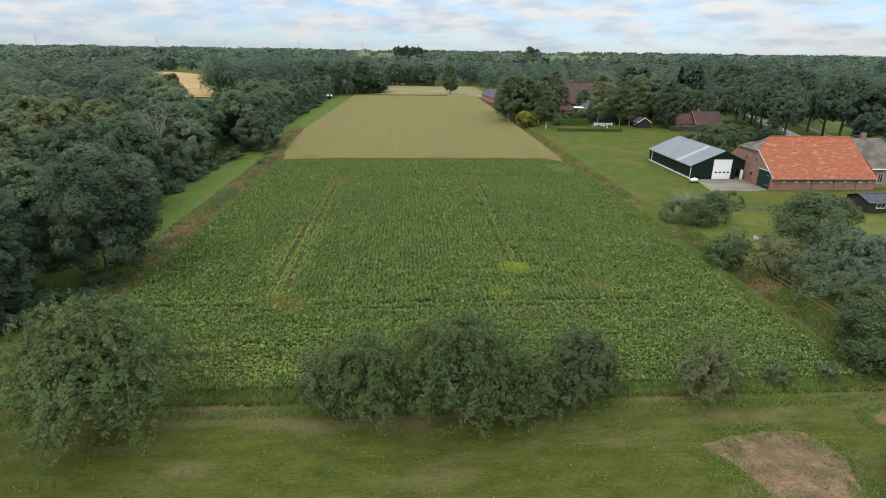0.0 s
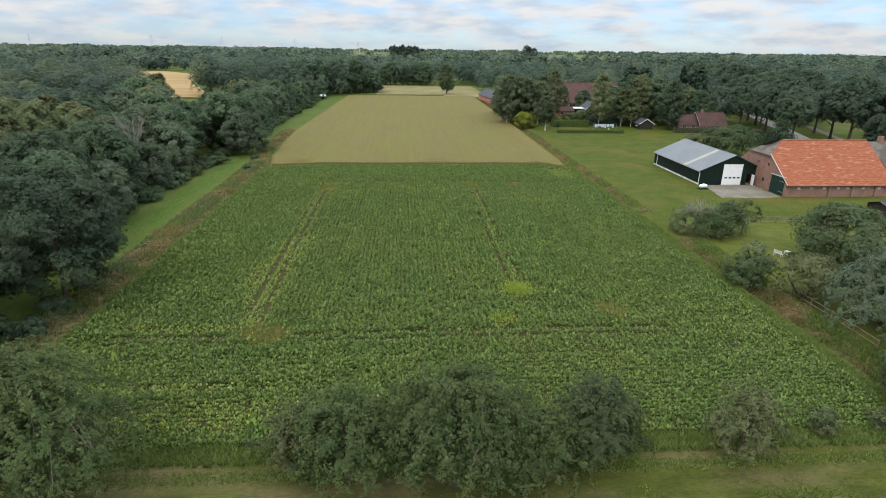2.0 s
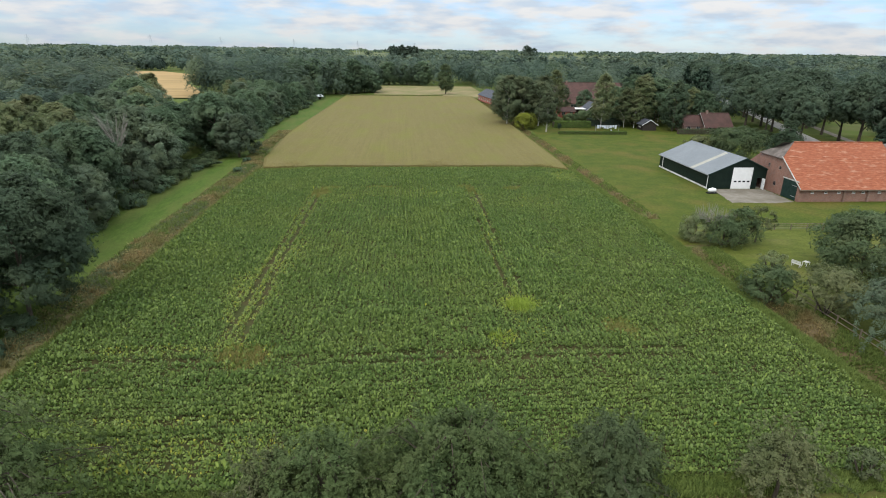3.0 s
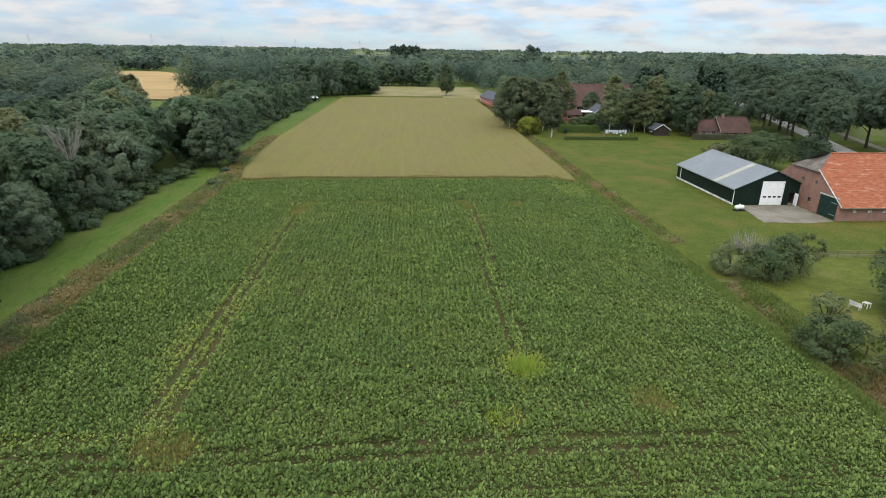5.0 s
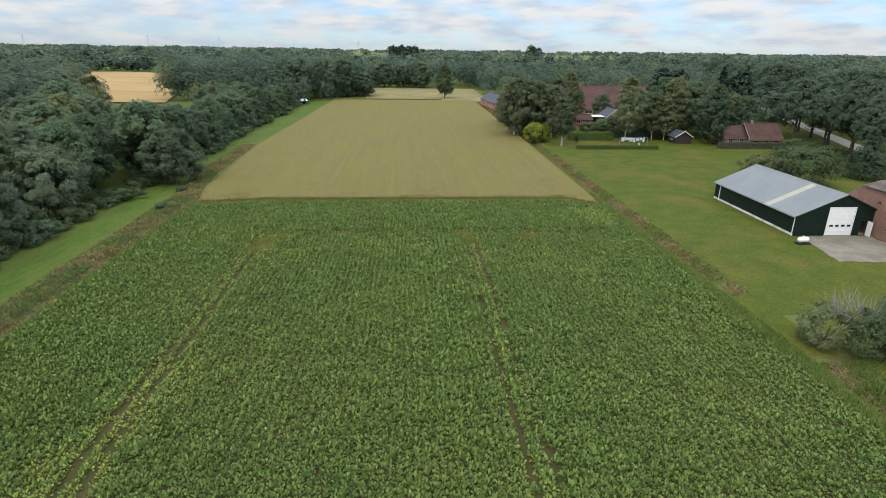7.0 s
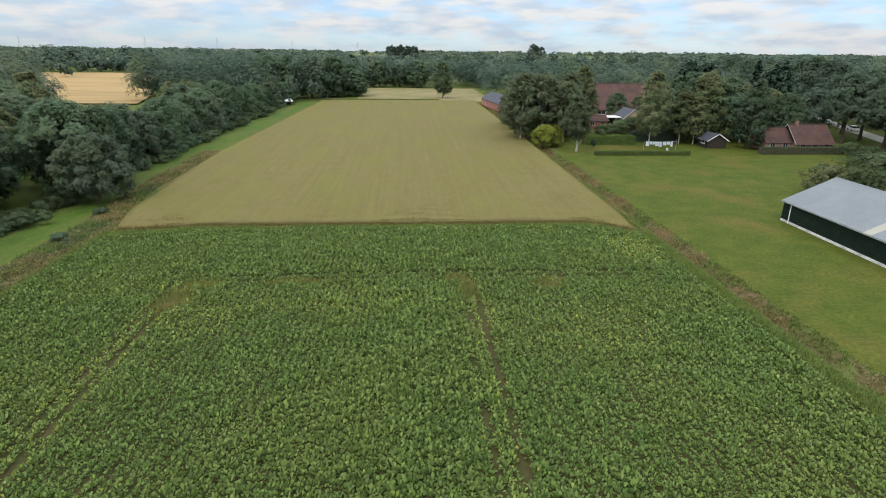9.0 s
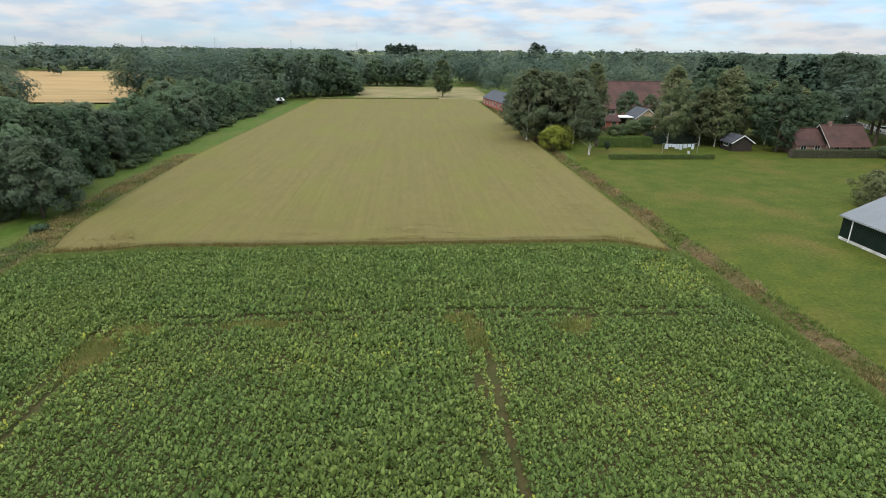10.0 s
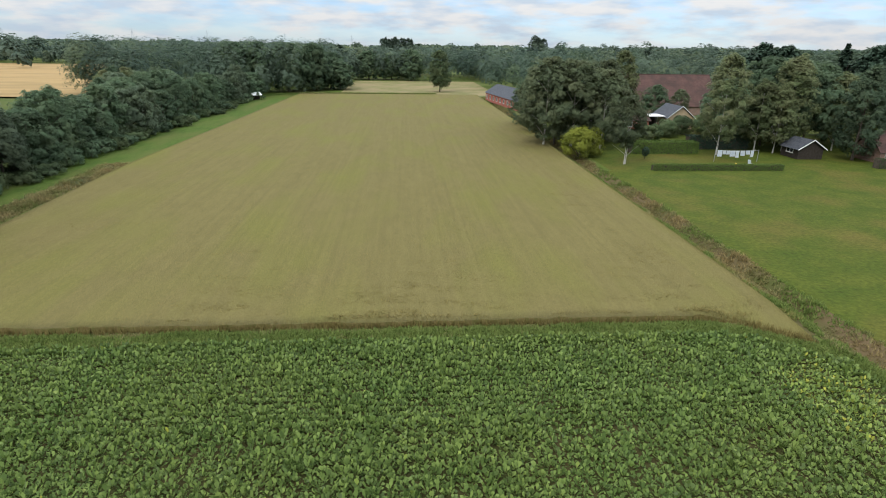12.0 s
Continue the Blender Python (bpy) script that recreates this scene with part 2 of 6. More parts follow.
M["gold"] = material("ripe_grain", (0.319, 0.214, 0.092), (0.370, 0.252, 0.112), (0.277, 0.193, 0.084), scale=0.5, scale2=0.06, rough=0.9, bump=0.5, bscale=5, stretch=(0.3, 1.5, 1))
M["pale"] = material("dry_grassland", (0.189, 0.164, 0.078), (0.139, 0.144, 0.047), (0.230, 0.184, 0.094), scale=0.5, scale2=0.08, rough=0.95, bump=0.4, bscale=5)
M["concrete"] = material("concrete", (0.181, 0.161, 0.127), (0.231, 0.207, 0.169), (0.151, 0.132, 0.100), scale=1.5, scale2=0.35, rough=0.9, bump=0.3, bscale=20)
M["asphalt"] = material("asphalt", (0.36, 0.345, 0.32), (0.41, 0.395, 0.36), (0.31, 0.30, 0.275), scale=3, scale2=0.4, rough=0.9, bump=0.3, bscale=40)
# foliage
def leafy(name, c1, c2, c3=None, island=0.18, each=0.14, translucent=0.40, rough=0.6, spec=0.12, scale=0.8, scale2=0.25, cut=0.0):
    return material(name, c1, c2, c3, scale=scale, scale2=scale2, rough=rough, island=island, each=each, translucent=translucent, spec=spec, cut=cut)
M["leaf"] = leafy("tree_leaves", (0.085, 0.134, 0.073), (0.115, 0.175, 0.097), (0.116, 0.161, 0.085), each=0.26, cut=9.5, island=0.12)
# dark yew and cypress green; on the wood's edge oaks it paints shade
M["leaf_dark"] = leafy("dark_and_shaded_leaves", (0.057, 0.090, 0.052), (0.081, 0.120, 0.069), (0.085, 0.116, 0.063), cut=9.5, island=0.12)
M["leaf_mid"] = leafy("fresh_green_leaves", (0.083, 0.122, 0.055), (0.113, 0.157, 0.071), (0.122, 0.152, 0.069), each=0.26, cut=10, island=0.12)
M["leaf_grey"] = leafy("grey_green_leaves", (0.113, 0.154, 0.094), (0.144, 0.190, 0.119), (0.121, 0.154, 0.085), each=0.26, cut=10, island=0.12)
M["leaf_apple"] = leafy("apple_leaves", (0.086, 0.127, 0.046), (0.124, 0.168, 0.062), (0.119, 0.150, 0.055), each=0.1, cut=14, island=0.14)
M["leaf_pear"] = leafy("dark_pear_leaves", (0.079, 0.111, 0.050), (0.116, 0.151, 0.066), (0.106, 0.137, 0.056), each=0.1, cut=14, island=0.14)
M["leaf_light"] = leafy("light_leaves", (0.124, 0.160, 0.070), (0.161, 0.197, 0.090), (0.170, 0.181, 0.088), each=0.26, cut=10, island=0.12)
M["leaf_yellow"] = leafy("yellow_leaves", (0.176, 0.206, 0.028), (0.238, 0.258, 0.043), (0.150, 0.172, 0.033), cut=9, island=0.14)
M["leaf_brown"] = leafy("browning_leaves", (0.119, 0.135, 0.060), (0.157, 0.166, 0.076), (0.114, 0.141, 0.058), cut=12, island=0.12)
M["needle"] = leafy("conifer_needles", (0.034, 0.060, 0.038), (0.050, 0.080, 0.050), None, translucent=0.05)
# far trees: the blue haze of distance is mixed into these leaf colours
M["far_leaf"] = leafy("hazy_woodland_canopy", (0.076, 0.116, 0.080), (0.103, 0.147, 0.103), (0.106, 0.144, 0.096), island=0.09, each=0, scale=0.05, scale2=0.012, cut=4.2)
M["far_dark"] = leafy("hazy_dark_woodland_canopy", (0.052, 0.085, 0.063), (0.072, 0.110, 0.082), (0.080, 0.112, 0.078), island=0.09, each=0, scale=0.05, scale2=0.012, cut=4.2)
M["far_light"] = leafy("hazy_light_woodland_canopy", (0.099, 0.140, 0.078), (0.124, 0.170, 0.096), (0.132, 0.162, 0.090), island=0.09, each=0, scale=0.05, scale2=0.012, cut=4.2)
M["far_solid"] = leafy("hazy_far_woodland", (0.085, 0.130, 0.097), (0.114, 0.162, 0.120), (0.122, 0.160, 0.110), island=0.09, each=0, scale=0.05, scale2=0.008)
M["far_solid_dark"] = leafy("hazy_far_dark_woodland", (0.050, 0.078, 0.058), (0.068, 0.100, 0.072), (0.074, 0.102, 0.068), island=0.09, each=0, scale=0.05, scale2=0.008)
M["far_solid_light"] = leafy("hazy_far_light_woodland", (0.106, 0.146, 0.090), (0.132, 0.174, 0.106), (0.138, 0.168, 0.098), island=0.09, each=0, scale=0.05, scale2=0.008)
M["leaf_olive"] = leafy("olive_birch_leaves", (0.082, 0.108, 0.058), (0.112, 0.142, 0.074), (0.116, 0.134, 0.068), each=0.22, cut=10.0, island=0.12)
M["leaf_street"] = leafy("roadside_oak_leaves", (0.070, 0.106, 0.066), (0.098, 0.140, 0.086), (0.100, 0.134, 0.080), each=0.2, cut=9.5, island=0.12)
M["leaf_bush"] = leafy("dark_bush_leaves", (0.068, 0.102, 0.044), (0.100, 0.142, 0.060), (0.096, 0.128, 0.054), each=0.2, cut=11.0, island=0.16)
M["hedge"] = leafy("hedge_leaves", (0.090, 0.142, 0.032), (0.123, 0.180, 0.044), None, each=0.05)
M["bark"] = material("bark", (0.06, 0.048, 0.036), (0.11, 0.092, 0.07), None, scale=6, rough=0.95, bump=0.8, bscale=12, stretch=(1, 1, 0.3))
M["birch"] = material("birch_bark", (0.36, 0.34, 0.30), (0.48, 0.46, 0.41), (0.07, 0.06, 0.05), scale=3, scale2=2.2, rough=0.8, low=0.56, high=0.62)
M["dead"] = material("dead_wood", (0.19, 0.18, 0.15), (0.25, 0.235, 0.20), None, scale=5, rough=0.95)
M["beet"] = leafy("beet_leaves", (0.103, 0.162, 0.039), (0.136, 0.196, 0.050), (0.136, 0.189, 0.046), island=0.48, each=0, translucent=0.20, rough=0.46, spec=0.20, scale=0.5, scale2=0.09)
M["beet_pale"] = leafy("pale_beet_leaves", (0.175, 0.238, 0.044), (0.216, 0.277, 0.055), None, island=0.3, each=0, translucent=0.15, rough=0.45, spec=0.4)
M["beet_yellow"] = leafy("yellowed_beet_leaves", (0.28, 0.30, 0.045), (0.35, 0.34, 0.06), None, island=0.3, each=0, translucent=0.15, rough=0.5)
M["blade_green"] = leafy("grass_blades", (0.135, 0.185, 0.045), (0.175, 0.225, 0.06), None, island=0.3, each=0, rough=0.7, translucent=0.5)
M["blade_dry"] = leafy("dry_blades", (0.25, 0.195, 0.085), (0.31, 0.245, 0.11), (0.19, 0.18, 0.065), island=0.35, each=0, rough=0.8, translucent=0.5)
M["blade_gold"] = leafy("golden_dry_weeds", (0.23, 0.205, 0.070), (0.28, 0.25, 0.085), (0.20, 0.21, 0.060), island=0.3, each=0, rough=0.8, translucent=0.5)
M["blade_red"] = leafy("rusty_weeds", (0.230, 0.205, 0.087), (0.297, 0.265, 0.118), (0.168, 0.196, 0.062), island=0.35, each=0, rough=0.8, translucent=0.5)
M["blade_lime"] = leafy("lime_green_weeds", (0.25, 0.33, 0.05), (0.31, 0.39, 0.07), None, island=0.25, each=0, rough=0.7, translucent=0.5)
M["ear"] = leafy("wheat_ears", (0.20, 0.165, 0.058), (0.25, 0.205, 0.075), None, island=0.2, each=0, rough=0.8, translucent=0.5)
# buildings
M["shed_wall"] = ribbed(material("dark_green_sheet", (0.008, 0.016, 0.012), (0.012, 0.022, 0.016), None, scale=1, rough=0.5), "X", 0.2, 0.02)
M["shed_side"] = ribbed(material("dark_green_sheet_side", (0.008, 0.016, 0.012), (0.012, 0.022, 0.016), None, scale=1, rough=0.5), "Y", 0.2, 0.02)
M["shed_roof"] = ribbed(material("grey_fibre_cement", (0.187, 0.202, 0.209), (0.199, 0.216, 0.223), (0.179, 0.194, 0.201), grain=0.06, gscale=2.0, scale=0.8, scale2=0.3, rough=0.65), "Y", 0.177, 0.02)
M["skylight"] = ribbed(material("translucent_sheet", (0.315, 0.302, 0.246), (0.365, 0.348, 0.285), None, scale=0.8, rough=0.5), "Y", 0.177, 0.02)
M["white"] = material("white_paint", (0.74, 0.74, 0.72), (0.80, 0.80, 0.78), None, scale=1.5, rough=0.55)
M["white_dirty"] = material("weathered_white", (0.55, 0.54, 0.50), (0.66, 0.65, 0.61), (0.42, 0.40, 0.35), scale=2, scale2=0.8, rough=0.7)
M["green_door"] = material("dark_green_paint", (0.012, 0.03, 0.024), (0.02, 0.04, 0.032), None, scale=2, rough=0.55)
M["black"] = material("black_rubber", (0.012, 0.012, 0.012), (0.02, 0.02, 0.02), None, scale=4, rough=0.7)
M["brick"] = bricked("red_brick", (0.215, 0.102, 0.072), (0.267, 0.140, 0.102), (0.258, 0.212, 0.178))
M["brick_red"] = bricked("bright_red_brick", (0.36, 0.10, 0.07), (0.42, 0.13, 0.09), (0.32, 0.2, 0.16))
M["brick_brown"] = bricked("brown_brick", (0.20, 0.12, 0.09), (0.26, 0.16, 0.12), (0.26, 0.22, 0.19))
M["brick_pale"] = bricked("yellow_brick", (0.50, 0.36, 0.20), (0.56, 0.42, 0.25), (0.45, 0.4, 0.33))
M["tile_orange"] = ribbed(material("orange_clay_tiles", (0.250, 0.078, 0.039), (0.318, 0.112, 0.058), (0.372, 0.200, 0.130), scale=1.9, scale2=1.1, grain=0.2, gscale=2.2, rough=0.75, low=0.55, high=0.78, stretch=(0.6, 1.6, 1.6)), "X", 0.22, 0.03)
M["tile_grey"] = ribbed(material("weathered_grey_tiles", (0.125, 0.105, 0.09), (0.18, 0.15, 0.13), (0.10, 0.085, 0.07), scale=1.5, scale2=0.5, rough=0.8), "X", 0.22, 0.03)
M["tile_brown"] = ribbed(material("red_brown_tiles", (0.083, 0.046, 0.039), (0.108, 0.060, 0.050), (0.069, 0.043, 0.036), scale=1.5, scale2=0.4, rough=0.75), "X", 0.22, 0.03)
M["tile_dark"] = material("dark_slate_tiles", (0.055, 0.06, 0.07), (0.09, 0.095, 0.105), None, scale=2, rough=0.7, bump=0.4, bscale=10)
M["glass"] = material("window_glass", (0.015, 0.02, 0.025), (0.025, 0.03, 0.035), None, rough=0.08, spec=0.8)
M["timber"] = material("weathered_timber", (0.14, 0.11, 0.08), (0.20, 0.165, 0.12), None, scale=3, rough=0.9, bump=0.5, bscale=10, stretch=(1, 1, 0.2))
M["timber_dark"] = material("dark_timber", (0.03, 0.025, 0.02), (0.05, 0.042, 0.034), None, scale=3, rough=0.85, bump=0.4, bscale=10)
M["steel"] = material("galvanised_steel", (0.35, 0.36, 0.37), (0.42, 0.43, 0.44), None, scale=2, rough=0.5, metal=0.7)
M["pylon"] = material("weathered_zinc", (0.42, 0.46, 0.50), (0.50, 0.54, 0.58), None, scale=2, rough=0.7)
M["cloth"] = material("white_cotton", (0.66, 0.72, 0.80), (0.80, 0.82, 0.86), None, scale=2, rough=0.9, island=0.1)

M["ball"] = material("yellow_rubber", (0.62, 0.42, 0.08), (0.70, 0.50, 0.10), None, scale=3, rough=0.5)
M["far_field"] = material("far_fields", (0.085, 0.115, 0.04), (0.13, 0.13, 0.06), (0.11, 0.125, 0.07), scale=0.004, scale2=0.002, rough=0.95, stretch=(0.5, 2, 1))

# ---- builders ----
RNG = np.random.default_rng(7)


def part(name, bm, mat, parent=None, label=""):
    """Links a bmesh as one mesh object, under its thing if it has one."""
    me = bpy.data.meshes.new(name)
    bm.to_mesh(me)
    bm.free()
    for mm in (mat if isinstance(mat, (list, tuple)) else [mat]):
        me.materials.append(mm)
    ob = new(name, me)
    ob.parent = parent
    if label:
        tagged(ob, label)
    return ob


def thing(name, label, category, at=(0, 0, 0), turn=0.0, group="", kind=""):
    ob = new(name)
    ob.matrix_basis = pose(*at, 0, 0, turn)
    return tagged(ob, label, category, group, kind)


def raw_mesh(name, verts, faces, mats, index=None, normals=None):
    """A mesh from arrays of places and of equal-sided faces."""
    me = bpy.data.meshes.new(name)
    verts, faces = np.asarray(verts, np.float32), np.asarray(faces, np.int32)
    k = faces.shape[1]
    me.vertices.add(len(verts)); me.vertices.foreach_set("co", verts.ravel())
    me.loops.add(faces.size); me.loops.foreach_set("vertex_index", faces.ravel())
    me.polygons.add(len(faces))
    me.polygons.foreach_set("loop_start", np.arange(0, faces.size, k, dtype=np.int32))
    me.polygons.foreach_set("loop_total", np.full(len(faces), k, np.int32))
    for mm in mats:
        me.materials.append(mm)
    if index is not None:
        me.polygons.foreach_set("material_index", np.asarray(index, np.int32))
    me.update(calc_edges=True)
    if normals is not None:
        me.normals_split_custom_set_from_vertices(np.asarray(normals, np.float32).tolist())
    return me


def box(bm, x0, x1, y0, y1, z0, z1, bevel=0.0):
    m = Matrix.Translation(((x0 + x1) / 2, (y0 + y1) / 2, (z0 + z1) / 2)) @ Matrix.Diagonal((x1 - x0, y1 - y0, z1 - z0, 1))
    made = bmesh.ops.create_cube(bm, size=1, matrix=m)["verts"]
    if bevel:
        edges = list({e for v in made for e in v.link_edges})
        bmesh.ops.bevel(bm, geom=edges, offset=bevel, segments=1, affect="EDGES")
    return bm


def boxes(*sizes, bevel=0.0):
    bm = bmesh.new()
    for s in sizes:
        box(bm, *s, bevel=bevel)
    return bm


def prism(bm, outline, thick):
    """Extrudes an outline of places along a vector."""
    a = [bm.verts.new(p) for p in outline]
    b = [bm.verts.new(Vector(p) + Vector(thick)) for p in outline]
    n = len(a)
    bm.faces.new(a[::-1]); bm.faces.new(b)
    for i in range(n):
        bm.faces.new((a[i], a[(i + 1) % n], b[(i + 1) % n], b[i]))
    bmesh.ops.recalc_face_normals(bm, faces=bm.faces)
    return bm


def tube(bm, places, radii, sides=7):
    rings = []
    for i, (p, r) in enumerate(zip(places, radii)):
        p = Vector(p)
        d = (Vector(places[min(i + 1, len(places) - 1)]) - Vector(places[max(i - 1, 0)])).normalized()
        u = d.orthogonal().normalized(); v = d.cross(u)
        rings.append([bm.verts.new(p + r * (math.cos(a) * u + math.sin(a) * v)) for a in (2 * math.pi * k / sides for k in range(sides))])
    for a, b in zip(rings, rings[1:]):
        for k in range(sides):
            bm.faces.new((a[k], a[(k + 1) % sides], b[(k + 1) % sides], b[k]))
    bm.faces.new(rings[0][::-1]); bm.faces.new(rings[-1])
    return bm


def unit(v):
    return v / np.maximum(np.linalg.norm(v, axis=-1, keepdims=True), 1e-9)


def leaf_quads(at, facing, size, rng, jitter=0.6, long=1.5, fold=0.18):
    """One folded four-cornered leaf at each place, turned about its facing."""
    n = len(at)
    nor = unit(facing + jitter * rng.normal(size=(n, 3)))
    tan = unit(np.cross(nor, rng.normal(size=(n, 3))))
    bit = np.cross(nor, tan)
    s = (size * rng.uniform(0.65, 1.35, n))[:, None]
    v = np.stack([at - tan * s * long / 2, at - bit * s / 2 + nor * s * fold, at + tan * s * long / 2, at + bit * s / 2 + nor * s * fold], 1)
    soft = np.repeat(unit(unit(facing) * 0.85 + nor * 0.30), 4, 0)
    return v.reshape(-1, 3), np.arange(4 * n).reshape(-1, 4), soft


# ---- lie of the land ----
DITCH_X, DITCH_NEAR, DITCH_FAR = 38.9, (36.0, 74.5), (88.0, 285.0)


def lie(x, y):
    """Height of the ground: flat, with two ditches on one side of the fields and a low ridge of turf on the other."""
    x, y = np.asarray(x, float), np.asarray(y, float)
    along = np.clip((y - DITCH_NEAR[0]) / 3, 0, 1) * np.clip((DITCH_NEAR[1] - y) / 3, 0, 1) + np.clip((y - DITCH_FAR[0]) / 3, 0, 1) * np.clip((DITCH_FAR[1] - y) / 4, 0, 1)
    z = -np.where(y < 80, 1.0, 0.75) * np.exp(-((x - DITCH_X) / 0.95) ** 2) * along
    z = z + 0.35 * np.exp(-((x + 29.6) / 1.3) ** 2) * np.clip((y - 40) / 5, 0, 1) * np.clip((180 - y) / 8, 0, 1)
    return z


def sheet(name, xs, ys, mat, label, lift=0.0, kind="structure", category="ground", shift=None):
    """A piece of ground over the lines xs and ys that follows the lie of the land."""
    xs, ys = np.asarray(xs, float), np.asarray(ys, float)
    gx, gy = np.meshgrid(xs, ys)
    gz = lie(gx, gy) + lift
    if shift:
        gx = gx + np.interp(gy, *shift)
    v = np.stack([gx, gy, gz], -1).reshape(-1, 3)
    w = len(xs)
    i, j = np.meshgrid(np.arange(w - 1), np.arange(len(ys) - 1))
    a = (j * w + i).ravel()
    f = np.stack([a, a + 1, a + w + 1, a + w], 1)
    ob = new(name, raw_mesh(name, v, f, [mat]))
    return tagged(ob, label, category, kind=kind)


def patch(name, outline, mat, label, lift, category="ground", kind="structure"):
    """A flat piece of ground with an uneven outline."""
    pts = []
    for i, (x, y) in enumerate(outline):
        x2, y2 = outline[(i + 1) % len(outline)]
        n = max(2, int(math.hypot(x2 - x, y2 - y) / 0.5))
        for k in range(n):
            px, py = x + (x2 - x) * k / n, y + (y2 - y) * k / n
            d = noise.noise_vector((px * 0.7, py * 0.7, 3.1)) * 0.28 + noise.noise_vector((px * 2.5, py * 2.5, 8.0)) * 0.1
            pts.append((px + d.x, py + d.y, lift))
    bm = bmesh.new()
    f = bm.faces.new([bm.verts.new(p) for p in pts])
    if f.normal.z < 0:
        f.normal_flip()
    bmesh.ops.triangulate(bm, faces=[f])
    bm.normal_update()
    for g in bm.faces:
        if g.normal.z < 0:
            g.normal_flip()
    ob = part(name, bm, mat)
    return tagged(ob, label, category, kind=kind)


def lines(*stops):
    """Grid lines: lines(a, (b, step), (c, step)) runs from a to b by step, and so on."""
    out = [stops[0]]
    for to, step in stops[1:]:
        n = max(1, round((to - out[-1]) / step))
        out += list(np.linspace(out[-1], to, n + 1)[1:])
    return out


BEND = ([126, 150, 205, 306], [0, -2.2, -3.2, -0.6])   # the field's left edge swings out behind the beets
GX = lines(-4500, (-400, 800), (-60, 40), (-36, 4), (-24, 0.6), (36, 8), (43, 0.4), (100, 8), (400, 40), (4500, 800))
GY = lines(-600, (-40, 80), (30, 8), (300, 3), (400, 20), (4800, 700))
sheet("ground", GX, GY, M["meadow"], "flat green meadow land reaching to the horizon", -0.02)
sheet("front_lawn", lines(-60, (-36, 4), (-24, 1), (36, 6), (70, 4)), lines(-12, (34.4, 2)), M["front_lawn"], "mown green lawn with worn yellowish patches", 0.0)
sheet("beet_soil", lines(-27.0, (36.6, 4)), lines(35.0, (124.0, 5)), M["soil"], "dark earth between the rows of beets", 0.008, category="soil")
sheet("mown_path", lines(-46, (-36, 2), (-31.4, 0.6)), lines(38, (312, 4)), M["path"], "mown grass path along the wood", 0.004, shift=BEND)
sheet("turf_bank", lines(-31.4, (-27.0, 0.5)), lines(36, (180, 3)), M["bank"], "low turf bank overgrown with dry weeds", 0.006, shift=BEND)
sheet("mown_path", lines(-31.4, (-26.5, 0.5)), lines(180, (312, 4)), M["path"], "mown grass between the path and the wheat", 0.005, shift=BEND)
sheet("ditch_bank", lines(37.0, (40.4, 0.4)), lines(88, (300, 2)), M["ditch"], "overgrown ditch with brown dry grass", 0.005)
sheet("ditch_bank", lines(37.6, (41.8, 0.4)), lines(34.4, (76, 2)), M["ditch"], "overgrown ditch with brown dry grass", 0.005)
sheet("grass_verge", lines(35.4, (37.0, 0.4)), lines(124, (306, 5)), M["ditch"], "narrow rough grass strip between wheat and ditch", 0.006)
sheet("pasture", lines(40.4, (43, 0.5), (150, 5)), lines(83.5, (175, 5)), M["pasture"], "short bright green pasture beside the shed", 0.003)
sheet("grass_crossing", lines(37.0, (40.8, 0.5)), lines(76, (88, 2)), M["pasture"], "grass crossing between the two ditches", 0.004)
sheet("garden_lawn", lines(41.8, (110, 5)), lines(33.3, (82.5, 5)), M["lawn"], "garden lawn with fruit trees", 0.004)
sheet("garden_lawn", lines(41.4, (110, 6)), lines(175, (235, 5)), M["pasture"], "garden lawn behind the low hedge", 0.004)
patch("grain_field", [(-94, 284), (-105, 324), (-140, 402), (-156, 488), (-217, 560), (-375, 560), (-158, 284)], M["gold"], "ripe golden grain field beyond the wood", 0.5, "field")
sheet("dry_grassland", lines(-14, (46, 8)), lines(307, (392, 8)), M["pale"], "pale dry grassland beyond the wheat", 0.004)
for x0, x1, y0, y1 in ((200, 1000, 1300, 2700), (-270, -30, 1500, 2800)):
    bm = bmesh.new()
    bm.faces.new([bm.verts.new(q) for q in ((x0 * y0 / y1, y0, 0.1), (x1 * y0 / y1, y0, 0.1), (x1, y1, 0.1), (x0, y1, 0.1))])
    tagged(part("far_field", bm, M["far_field"]), "pale open fields far off between the woods", "field", kind="structure")
patch("bare_soil", [(20.0, 28.2), (22, 28.8), (25.2, 29.4), (27.6, 29.2), (28.6, 26.6), (27.6, 24.2), (26.5, 22.8), (21.8, 22.8), (21.6, 25.8)], M["bare"], "bare brown earth in the lawn", 0.012, "soil")
patch("bare_soil", [(33.0, 30.0), (35.5, 31.8), (37.5, 29.6), (34.6, 28.8)], M["bare"], "bare brown earth in the lawn", 0.012, "soil")
patch("concrete_yard", [(58.3, 106.3), (56.6, 96.9), (64, 96.4), (67.6, 97.2), (68.0, 106.3)], M["concrete"], "pale concrete yard before the shed", 0.03, "pavement")

# road with its verge beyond the gardens
def strip(name, off, wide, mat, label, category):
    """A straight strip beside the line of the road."""
    d, s = Vector((0.342, 0.94, 0)), Vector((0.94, -0.342, 0))
    o = Vector((118.5, 171, 0.02)) + s * off
    bm = bmesh.new()
    bm.faces.new([bm.verts.new(p) for p in (o - d * 90, o - d * 90 + s * wide, o + d * 320 + s * wide, o + d * 320)])
    return tagged(part(name, bm, M[mat]), label, category, kind="structure")


strip("road", 0, 4.8, "asphalt", "grey asphalt road between rows of trees", "road")
